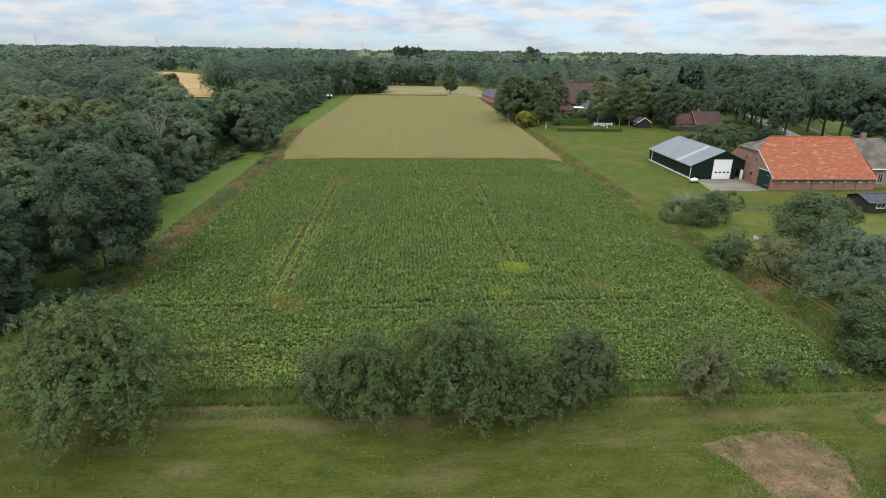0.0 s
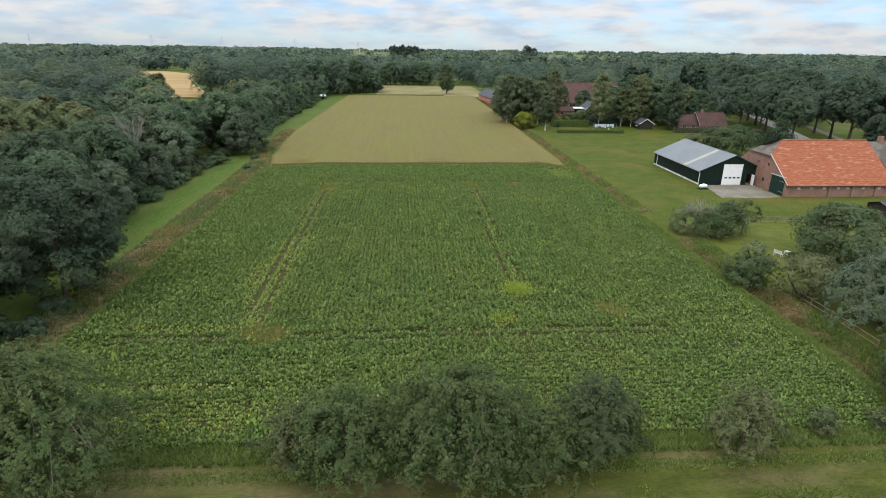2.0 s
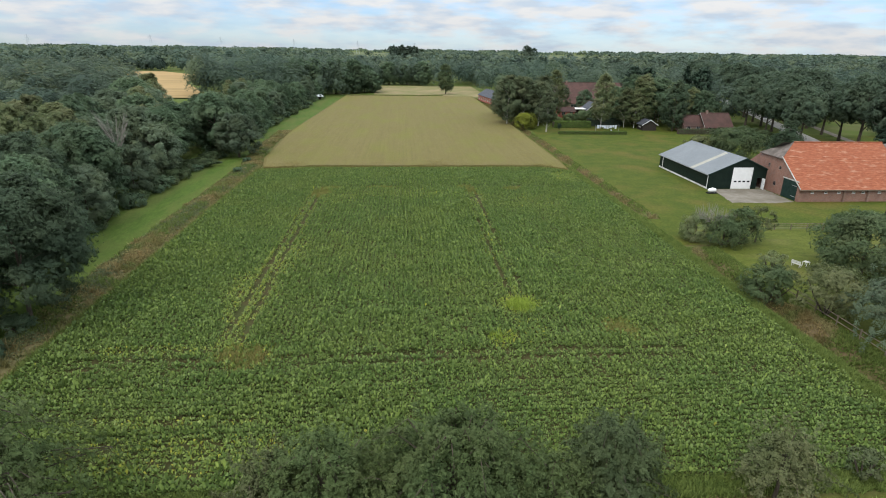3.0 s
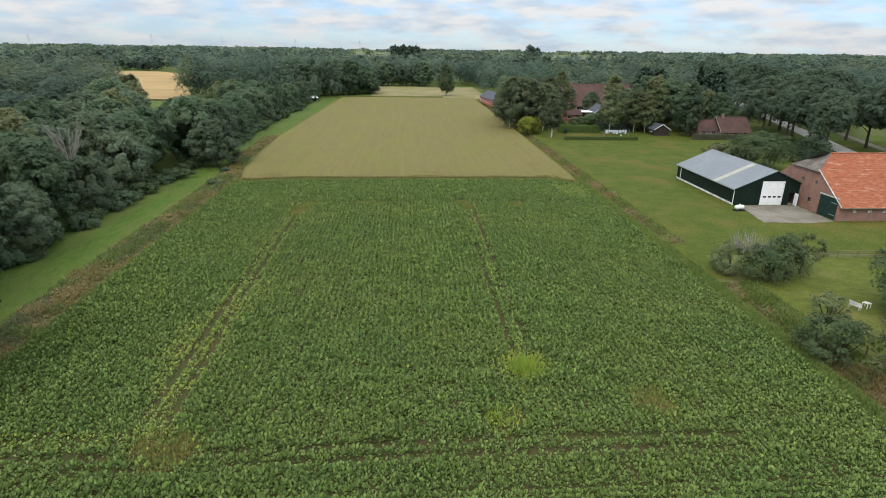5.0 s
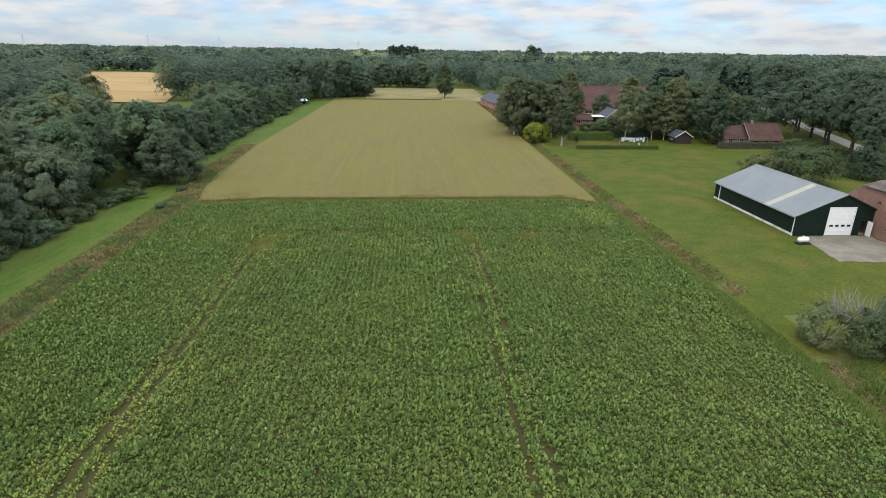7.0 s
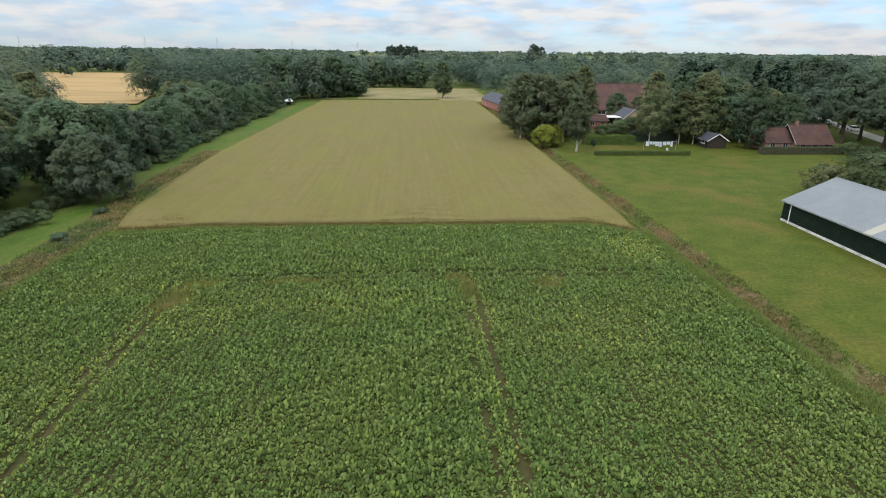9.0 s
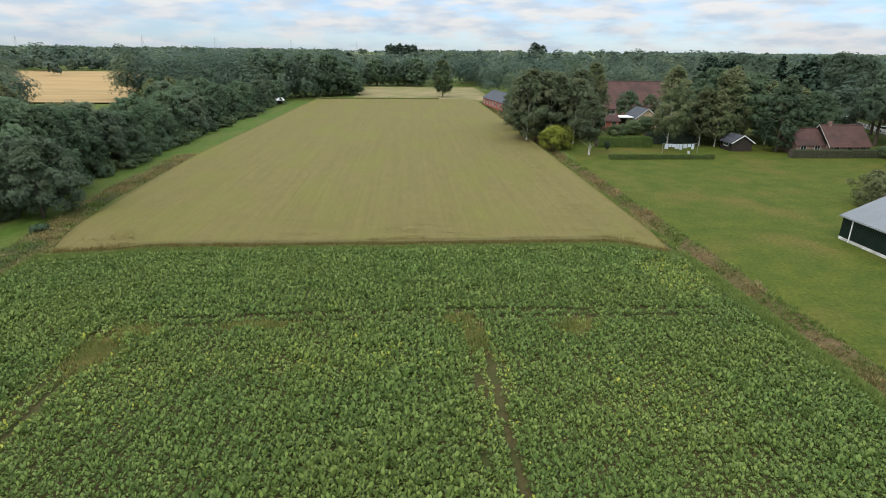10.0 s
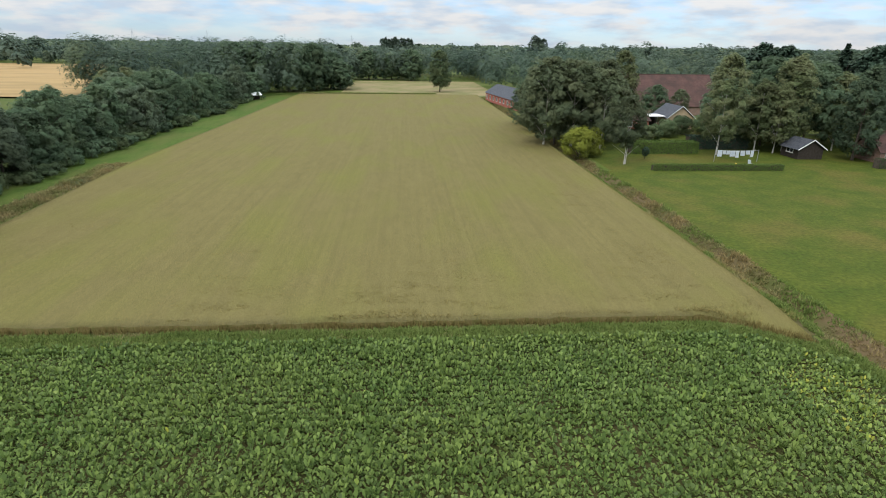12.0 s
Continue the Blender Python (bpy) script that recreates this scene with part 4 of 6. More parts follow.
def weeping(name, label, h, r, seed, leaf, branches=90, per=46, size=0.13, girth=0.16, squash=0.8, category="tree", group="", bark="bark"):
    """A fruit tree whose branches arch up, out and down, with leaf rosettes along them."""
    rng = np.random.default_rng(seed)
    ob = thing(name, label, category, group=group)
    bm = bmesh.new()
    trunk_h = 0.42 * h
    tube(bm, [(0, 0, 0), (0.06, 0.03, trunk_h * 0.5), (0.0, 0.1, trunk_h), (0.1, 0.0, h * 0.7)], [girth * 1.3, girth, girth * 0.8, girth * 0.3], 8)
    at, face = [], []
    for b in range(branches):
        a = rng.uniform(0, 2 * math.pi)
        top = rng.uniform(0.3, 1.0)
        reach = r * rng.uniform(0.35, 1.08) * (1.15 - 0.62 * top ** 3) * (1 + 0.13 * math.sin(3 * a + seed) + 0.09 * math.sin(5 * a + 2 * seed))
        z0 = trunk_h * rng.uniform(0.7, 1.1)
        zt = h * top
        drop = (zt - 0.35 * rng.random() * h) * rng.uniform(0.25, 0.85) * (0.35 + 0.75 * reach / r)
        s = np.linspace(0, 1, 12)
        rr = reach * (s ** 0.8)
        z = z0 + (zt - z0) * np.sin(np.minimum(s * 1.7, 1) * math.pi / 2) - drop * np.clip(s - 0.45, 0, 1) ** 1.6 / 0.55 ** 1.6
        z = np.maximum(z, 0.35 + 0.25 * rng.random())
        wob = a + 0.25 * np.sin(s * 5 + b) * s
        path = np.stack([np.cos(wob) * rr, np.sin(wob) * rr * squash, z], 1)
        if b % 3 == 0:
            begin = len(bm.verts)
            tube(bm, [tuple(q) for q in path[::3]], [girth * 0.3 * (1 - 0.2 * i) for i in range(4)], 4)
            graft(bm, begin)
        nodes = rng.uniform(0.2, 1.0, max(5, per // 6)) ** 0.8          # leaves sit in rosettes along the branch
        s2 = np.clip(rng.choice(nodes, per) + rng.normal(0, 0.012, per), 0, 1)
        pos = np.stack([np.interp(s2, s, path[:, i]) for i in range(3)], 1)
        pos += rng.normal(0, 0.12 * (r / 5.0) ** 0.5, (per, 3))
        at.append(pos)
        face.append(unit(pos - np.array([0, 0, h * 0.3])) + np.array([0, 0, 0.35]))
    for b in range(branches // 4):          # young shoots stand up out of the crown
        a, d = rng.uniform(0, 2 * math.pi), math.sqrt(rng.random()) * 0.8
        foot = np.array([math.cos(a) * d * r, math.sin(a) * d * r * squash, h * (0.93 - 0.42 * d * d)])
        s2 = rng.random((16, 1))
        at.append(foot + s2 * np.array([0.2 * math.cos(a), 0.2 * math.sin(a), rng.uniform(0.4, 1.25)]) + rng.normal(0, 0.06, (16, 3)))
        face.append(rng.normal(size=(16, 3)) * 0.5 + np.array([0, 0, 0.8]))
    part("trunk", bm, M[bark], ob)
    fill, look_out = crown_points(h * 0.88, r * 0.80, 0.12 * h, rng, int(branches / 7), int(per * 1.6), "dome", 0.24)
    at.append(fill * np.array([1, squash, 1])); face.append(look_out)
    at, face = np.concatenate(at), np.concatenate(face)
    at[:, 2] = np.maximum(at[:, 2], 0.15)
    v, f, s = leaf_quads(at, face, np.full(len(at), size), rng, 0.7)
    crown = new("crown", raw_mesh("crown", v, f, [M[leaf]], None, s))
    crown.parent = ob
    return ob


def bush(name, label, h, r, seed, leaf, lobes=22, per=120, size=0.16, category="bush", squash=1.0, group=""):
    rng = np.random.default_rng(seed)
    ob = thing(name, label, category, group=group)
    bm = bmesh.new()
    for k in range(6):
        a = k * 1.05
        tube(bm, [(0.15 * math.cos(a), 0.15 * math.sin(a), -0.05), (0.5 * r * math.cos(a), 0.5 * r * math.sin(a), 0.45 * h), (0.7 * r * math.cos(a), 0.7 * r * math.sin(a), 0.75 * h)], [0.07, 0.05, 0.02], 5)
        if k:
            graft(bm, 15 * k)
    part("stem", bm, M["bark"], ob)
    at, face = crown_points(h, r, 0.12 * h, rng, lobes, per, "dome", 0.36)
    at[:, 1] *= squash
    at[:, 2] = np.maximum(at[:, 2], 0.06)
    v, f, s = leaf_quads(at, face, np.full(len(at), size * 1.35), rng, 0.6)
    crown = new("foliage", raw_mesh("foliage", v, f, [M[leaf]], None, s))
    crown.parent = ob
    return ob


def stand(ob, x, y, turn=0.0, scale=1.0, high=None):
    ob.matrix_basis = pose(x, y, float(lie(x, y)), 0, 0, turn) @ Matrix.Diagonal((scale, scale, high or scale, 1))
    return ob


def again(ob, x, y, turn=0.0, scale=1.0, high=None):
    keep_scale = ob.scale.copy()
    ob.scale = (1, 1, 1)
    c = copy_thing(ob, pose(x, y, float(lie(x, y)), 0, 0, turn) @ Matrix.Diagonal((scale, scale, high or scale, 1)))
    ob.scale = keep_scale
    return c


# fruit trees at the end of the lawn
stand(weeping("apple_tree", "large round apple tree with grey-green drooping leaves", 9.5, 6.2, 11, "leaf_apple", 300, 96, 0.18, 0.22, 0.9), -18.6, 31.3)
stand(weeping("apple_tree", "broad apple tree with hanging grey-green branches", 7.7, 5.8, 12, "leaf_apple", 280, 92, 0.165, 0.2, 0.7), 4.6, 31.5)
stand(weeping("apple_tree", "low apple tree with thin drooping branches", 6.0, 4.6, 13, "leaf_apple", 190, 80, 0.16, 0.14, 0.7), -1.6, 32.2)
stand(weeping("apple_tree", "sparse low apple tree with browning leaves", 4.6, 2.8, 18, "leaf_brown", 80, 60, 0.15, 0.1, 0.8), -4.9, 33.2)
stand(weeping("apple_tree", "low spreading apple tree with hanging branches", 4.4, 3.6, 19, "leaf_apple", 130, 70, 0.16, 0.12, 0.8), 9.2, 31.9)
stand(weeping("pear_tree", "dense upright dark pear tree on the edge of the lawn", 5.8, 3.0, 14, "leaf_pear", 190, 80, 0.165, 0.14, 0.9), 13.4, 33.2)
stand(weeping("apple_tree", "thin small apple tree with brownish leaves", 4.7, 2.9, 15, "leaf_brown", 110, 60, 0.15, 0.1, 0.9), 22.8, 33.3)
stand(bush("shrub", "small pale shrub in the rank grass", 1.9, 1.2, 16, "leaf_light", 12, 70, 0.13), 29.3, 34.9)
stand(bush("shrub", "leafy green shrub at the edge of the lawn", 1.8, 1.6, 17, "hedge", 14, 120, 0.17), 30.7, 23.7, 0, 1.25)

# trees and bushes along the near ditch and in the garden
stand(bush("bush", "dark green bush beside the ditch", 5.4, 3.5, 21, "leaf_bush", 44, 220, 0.16), 38.6, 36.6)
stand(bush("hawthorn", "browning hawthorn behind the dark bush", 4.4, 3.2, 20, "leaf_brown", 32, 180, 0.16), 43.2, 42.6)
again(bpy.data.objects["shrub"], 33.6, 35.2, 60, 0.8)
stand(weeping("willow", "broad grey-green willow leaning over the ditch", 7.2, 6.6, 22, "leaf_grey", 220, 110, 0.21, 0.24, 0.9, bark="bark"), 46.4, 50.0)
stand(bush("hawthorn", "browning hawthorn beside the ditch", 4.6, 3.4, 23, "leaf_brown", 30, 160, 0.17), 42.6, 56.0)
stand(bush("bush", "rounded dark bush beside the ditch", 3.7, 2.9, 24, "leaf_bush", 28, 160, 0.16), 39.6, 60.0)
stand(bush("bush", "thin light green bush in the garden", 2.6, 1.7, 25, "leaf_light", 16, 90, 0.14), 43.6, 66.0)
stand(tree("fruit_tree", "large round green fruit tree on the garden lawn", 6.8, 5.6, 0.6, 26, "leaf_mid", 84, 150, 0.30, girth=0.22), 54.2, 66.0)
stand(bush("elder", "white-flowering elder at the ditch", 3.3, 2.4, 27, "leaf_light", 26, 150, 0.14), 40.8, 78.2)
stand(bush("bush", "dark green bush at the ditch", 3.5, 3.0, 28, "leaf_bush", 30, 160, 0.15), 43.4, 76.0)
stand(bush("bush", "taller green bush by the ditch", 4.6, 2.9, 29, "leaf_bush", 30, 160, 0.15), 46.0, 76.6)
stand(tree("fruit_tree", "small upright fruit tree with browning leaves", 4.7, 2.0, 1.3, 30, "leaf_brown", 26, 90, 0.17, girth=0.1), 48.6, 77.2)
stand(bush("bush", "dark clipped bush behind the garden", 3.0, 2.2, 31, "leaf_bush", 20, 120, 0.16), 62.5, 79.5)

# the wood beside the path
WOOD = "trees of the wood"
kinds = [
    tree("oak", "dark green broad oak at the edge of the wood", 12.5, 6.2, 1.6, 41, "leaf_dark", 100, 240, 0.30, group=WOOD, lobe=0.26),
    tree("alder", "dark alder in the wood", 11.5, 4.6, 1.2, 42, "leaf", 76, 180, 0.35, "tall", group=WOOD, lobe=0.28),
    tree("maple", "rounded maple in the wood", 11.0, 5.2, 1.0, 43, "leaf", 82, 180, 0.35, group=WOOD, lobe=0.26),
    tree("willow", "grey-green willow in the wood", 10.0, 5.0, 0.8, 44, "leaf_grey", 80, 180, 0.34, group=WOOD, lobe=0.26),
    # this oak's shade is put into its leaf colour
    tree("oak", "oak at the edge of the wood, leaves darkened for shade", 12.5, 6.0, 1.2, 46, "leaf_dark", 90, 180, 0.36, group=WOOD, lobe=0.26),
    tree("birch", "light green birch in the wood", 13.0, 4.0, 2.5, 45, "leaf_light", 60, 150, 0.36, "tall", "birch", 0.14, group=WOOD),
]
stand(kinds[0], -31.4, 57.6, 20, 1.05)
stand(kinds[1], -42, 63, 0)
stand(kinds[2], -42.0, 77, 40)
stand(kinds[3], -43.5, 116, 10)
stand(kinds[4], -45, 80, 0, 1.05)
stand(kinds[5], -62, 120, 0)
# the last two stand out of view, added to shade the lawn
big = [(4, -39.5, 50, 1.05), (4, -36.5, 45, 0.85), (4, -43, 40, 1.05), (3, -40.5, 86, 0.82), (1, -43.5, 94, 1.05), (2, -41.0, 143.0, 1.2), (1, -38.0, 147.0, 1.05), (3, -34.6, 137.5, 0.95),
       (2, -45, 149, 1.1), (3, -42.5, 104, 0.8), (2, -40.0, 70.0, 0.95), (2, -47, 127, 1.05), (3, -44, 120, 0.85), (1, -47, 135, 1.05), (0, -45, 32, 1.0), (4, -48, 24, 1.0), (2, -41, 37, 0.8), (0, -35.6, 25.5, 1.0), (2, -33.6, 31.0, 0.72)]
for kind, x, y, s in big:
    again(kinds[kind], x, y, RNG.uniform(0, 360), s)
middle = [
    tree("maple", "rounded maple in the row along the path", 11.0, 5.0, 0.2, 81, "leaf", 76, 110, 0.45, group=WOOD, lobe=0.27),
    tree("hornbeam", "dense hornbeam in the row along the path", 10.5, 4.8, 0.2, 82, "leaf", 76, 110, 0.45, group=WOOD, lobe=0.27),
    tree("willow", "grey-green willow in the row along the path", 10.5, 4.8, 0.2, 83, "leaf_grey", 76, 110, 0.44, group=WOOD, lobe=0.27),
]
for kind, y in zip(middle, (156, 164, 171)):
    stand(kind, -46.5, y)
for y in np.arange(152, 300, 8.0):         # the row along the path behind
    again(middle[int(RNG.integers(0, 3))], -42.5 + RNG.uniform(-1.6, 1.0), y + RNG.uniform(-1.5, 1.5), RNG.uniform(0, 360), RNG.uniform(0.72, 1.0), RNG.uniform(0.7, 1.06))
inner = [
    tree("oak", "dark green oak within the wood", 13.0, 6.2, 2.0, 71, "leaf", 54, 100, 0.60, group=WOOD),
    tree("alder", "dark alder within the wood", 12.5, 4.8, 2.0, 72, "leaf", 48, 92, 0.58, "tall", group=WOOD),
    tree("willow", "grey-green willow within the wood", 11.5, 5.4, 2.0, 73, "leaf_grey", 50, 96, 0.58, group=WOOD),
    tree("birch", "light green birch within the wood", 14.0, 4.2, 3.0, 74, "leaf_light", 46, 92, 0.54, "tall", "birch", 0.14, group=WOOD),
]
for kind, (x, y) in zip(inner, ((-52, 40), (-54, 52), (-55, 64), (-53, 77))):
    stand(kind, x, y)
def clearing(x, y):
    """A gap in the wood through which the grain field shows."""
    return 170 < y < 290 and (-0.375 < (x - 1.3) / (y + 0.6) < -0.28 or (y > 185 and -0.458 < (x - 4.7) / (y - 24.7) < -0.35) or (y > 225 and -0.75 < (x - 10.1) / (y - 93.2) < -0.505) or (y > 200 and -0.585 < (x - 8.9) / (y - 64) < -0.43))


for gx in np.arange(-49, -74, -7.8):      # the wood itself
    for gy in np.arange(24, 285, 8.0):
        x, y = gx + RNG.uniform(-2.6, 2.6), gy + RNG.uniform(-2.6, 2.6)
        if (x < -78 and y > 262) or (y < 60 and x < -66) or (y < 80 and x < -84) or clearing(x, y):
            continue
        again(inner[int(RNG.choice([0, 1, 2, 3], p=[0.24, 0.22, 0.32, 0.22]))], x, y, RNG.uniform(0, 360), RNG.uniform(0.78, 1.1) * (0.76 if y > 140 and x / y > -0.36 else 1.0))
under = bush("undergrowth_bush", "low dark undergrowth at the edge of the wood", 1.9, 2.0, 47, "leaf", 16, 90, 0.24, group="undergrowth")
fern = bush("undergrowth_bush", "lighter green undergrowth at the edge of the wood", 1.7, 2.2, 48, "leaf_mid", 18, 90, 0.24, group="undergrowth")
stand(under, -39.5, 60)
stand(fern, -39.8, 66)
for i in range(46):
    y = 42 + i * 2.4 + RNG.uniform(-1, 1)
    again(under if RNG.random() < 0.6 else fern, -39.9 + RNG.uniform(-1.4, 0.9), y, RNG.uniform(0, 360), RNG.uniform(0.6, 1.5), RNG.uniform(0.5, 1.2))
for i in range(34):
    again(under if RNG.random() < 0.6 else fern, -39.3 + RNG.uniform(-1.2, 0.6), 152 + i * 4.1 + RNG.uniform(-1, 1), RNG.uniform(0, 360), RNG.uniform(0.8, 1.5), RNG.uniform(0.7, 1.3))
for x, y, s in ((-34.5, 46.5, 1.3), (-36.5, 43.0, 1.4), (-33.2, 49.5, 1.1), (-38.5, 40.0, 1.4), (-35.2, 40.2, 1.0), (-40.5, 36.0, 1.5), (-31.0, 55.0, 0.8), (-30.2, 50.5, 0.7), (-32, 61, 0.5), (-30.2, 120, 0.5), (-31.2, 131, 0.55)):
    again(under, x, y, RNG.uniform(0, 360), s)


def bare_tree(x, y, h):
    """A dead tree with pale bare limbs."""
    rng = np.random.default_rng(19)
    ob = thing("dead_tree", "dead tree with bare pale grey limbs", "tree", (x, y, 0))
    bm = bmesh.new()
    tube(bm, [(0, 0, 0), (0.2, 0, 0.35 * h), (0.1, 0.2, 0.6 * h)], [0.13, 0.10, 0.07], 7)
    part("trunk", bm, M["dead"], ob)
    for k in range(13):
        a, s = k * 2.4, rng.uniform(0.5, 1.0)
        foot = Vector((0.15, 0.1, h * rng.uniform(0.3, 0.58)))
        tip = foot + Vector((math.cos(a) * 2.6 * s, math.sin(a) * 2.6 * s, (h - foot.z) * s))
        bm = bmesh.new()
        bow = [foot.lerp(tip, t) + Vector((0, 0, 0.5 * math.sin(t * 3.1) - 0.3 * t)) for t in (0, 0.25, 0.5, 0.75, 1)]
        tube(bm, bow, [0.06, 0.05, 0.04, 0.028, 0.012], 5)
        for j in range(10):
            t0 = rng.uniform(0.35, 0.9)
            p0 = foot.lerp(tip, t0) + Vector((0, 0, 0.5 * math.sin(t0 * 3.1) - 0.3 * t0))
            b = a + rng.uniform(-1.2, 1.2)
            tube(bm, [p0, p0 + Vector((math.cos(b) * 0.5, math.sin(b) * 0.5, 0.6)), p0 + Vector((math.cos(b) * 0.8, math.sin(b) * 0.8, 1.4))], [0.024, 0.018, 0.008], 4)
        part("limb", bm, M["dead"], ob)


bare_tree(-44.2, 104.0, 13.2)
bare_tree(42.4, 77.2, 3.6)

# garden trees behind the pasture
lone = stand(tree("lime_tree", "upright lime tree standing alone behind the wheat", 15.6, 5.2, 1.8, 51, "leaf_mid", 70, 100, 0.55, "tall", girth=0.2), 24.6, 325)
stand(tree("birch", "twin-stemmed birch on the garden lawn", 10.5, 2.9, 3.0, 52, "leaf_olive", 50, 115, 0.34, "tall", "birch", 0.09, True), 45.3, 180.0)
stand(bush("golden_shrub", "round golden-yellow shrub beside the ditch", 4.9, 4.0, 53, "leaf_yellow", 40, 130, 0.24, squash=0.8), 40.0, 186.0)
stand(tree("birch", "tall weeping birch behind the washing line", 16.6, 4.5, 2.6, 54, "leaf_light", 80, 130, 0.36, "tall", "birch", 0.15), 64.8, 188.0)
g1 = tree("birch", "old birch in the garden", 14.0, 4.6, 1.4, 55, "leaf_olive", 66, 120, 0.42, "tall", "birch", 0.16, group="garden trees")
g3 = tree("birch", "light green weeping birch in the garden", 15.5, 4.2, 1.8, 85, "leaf_light", 66, 120, 0.40, "tall", "birch", 0.15, group="garden trees")
stand(g3, 79.5, 192.0, 0, 1.06)
g2 = tree("oak", "dark broad oak in the garden", 14.5, 5.8, 1.4, 56, "leaf", 70, 120, 0.50, group="garden trees")
stand(g1, 35.9, 196.0, 0, 1.14); stand(g2, 39.5, 202, 0, 1.05)
stand(tree("birch", "tall birch with browning leaves in the garden", 16.6, 4.6, 2.0, 86, "leaf_brown", 66, 120, 0.40, "tall", "birch", 0.15), 55.0, 211.0)
dark_pine = stand(tree("pine", "tall dark broad-topped pine in the garden", 18.4, 4.3, 3.0, 87, "needle", 80, 120, 0.40, girth=0.25), 80.2, 204.0)
again(dark_pine, 86.0, 206.0, 70, 0.98)
again(dark_pine, 105.0, 205.0, 140, 1.0)
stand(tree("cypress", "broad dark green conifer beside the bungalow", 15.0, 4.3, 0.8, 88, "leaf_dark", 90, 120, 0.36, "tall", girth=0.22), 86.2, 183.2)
for kind, x, y, s in ((g1, 40.6, 194.5, 1.12), (g1, 46.0, 194, 1.0), (g2, 44, 207, 0.85), (g1, 47.5, 200, 1.0), (g2, 79.0, 198, 1.1), (g3, 73.5, 191, 0.8), (g2, 85.5, 195, 1.05), (g3, 76.5, 190.0, 0.75),
                      (g3, 89.5, 192.5, 0.88), (g2, 95.5, 200, 0.9), (g2, 72, 198, 0.85), (g2, 100, 192, 0.8), (g1, 92, 207, 0.9), (g2, 81, 206, 0.85), (g3, 97.5, 195, 0.8), (g1, 49.5, 206, 1.1), (g2, 74, 236, 0.6), (g1, 82, 239, 0.55), (g2, 91, 236, 0.65), (g1, 66, 240, 0.75), (g1, 37.3, 214, 0.85), (g2, 39.2, 224, 0.8)):
    again(kind, x, y, RNG.uniform(0, 360), s)
pine = stand(tree("spruce", "tall dark spruce beside the road", 19.0, 4.2, 1.5, 57, "needle", 80, 70, 0.5, "cone", girth=0.25, lobe=0.34), 101.8, 210)
again(pine, 84, 212, 30, 0.85)
again(pine, 112, 132, 60, 0.7, 0.55)
stand(bush("hazel", "broad hazel bush behind the shed", 6.6, 6.2, 58, "leaf_mid", 60, 150, 0.28), 79.0, 137.0)
stand(bush("hazel", "rounded hazel bush behind the shed", 4.6, 3.6, 59, "leaf_brown", 36, 130, 0.24), 72.5, 139.5)
shrub_green = stand(bush("garden_shrub", "leafy green shrub in the garden", 3.6, 3.2, 64, "leaf_mid", 30, 90, 0.34, group="garden shrubs"), 70, 213)
for x, y, s in ((76.5, 214, 1.0), (84, 215, 1.2), (90, 213, 1.1), (65, 209, 0.9), (59, 203, 0.8), (53, 203, 0.8), (95, 216, 1.2), (48.5, 203.5, 0.8), (103, 168, 0.8), (101.5, 160, 0.9), (105, 176, 0.7), (98, 155, 0.8), (107, 163, 0.6)):
    again(shrub_green, x, y, RNG.uniform(0, 360), s)
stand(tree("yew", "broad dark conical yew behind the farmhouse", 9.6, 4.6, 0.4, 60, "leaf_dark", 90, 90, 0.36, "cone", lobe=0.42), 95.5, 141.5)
STREET = "street trees"
street = tree("street_oak", "tall dark oak beside the road", 17.5, 6.4, 6.4, 61, "leaf_street", 80, 110, 0.66, girth=0.42, group=STREET)
stand(street, 111, 165)
for k in range(-4, 16):
    for off in (-4.0, 9.5):
        d = k * 14.5 + RNG.uniform(-1.5, 1.5) + off
        if k < (-1 if off < 0 else -3):
            continue
        again(street, 118.5 + 0.342 * d + 0.94 * off, 171 + 0.94 * d - 0.342 * off, RNG.uniform(0, 360), RNG.uniform(0.82, 1.06))
again(street, 133.6, 232.0, 40, 1.1)
for x, y in ((111.3, 175.0), (114.9, 191.5), (121, 116), (128, 104), (132, 96), (118, 130)):
    again(street, x, y, RNG.uniform(0, 360), RNG.uniform(0.74, 0.95))


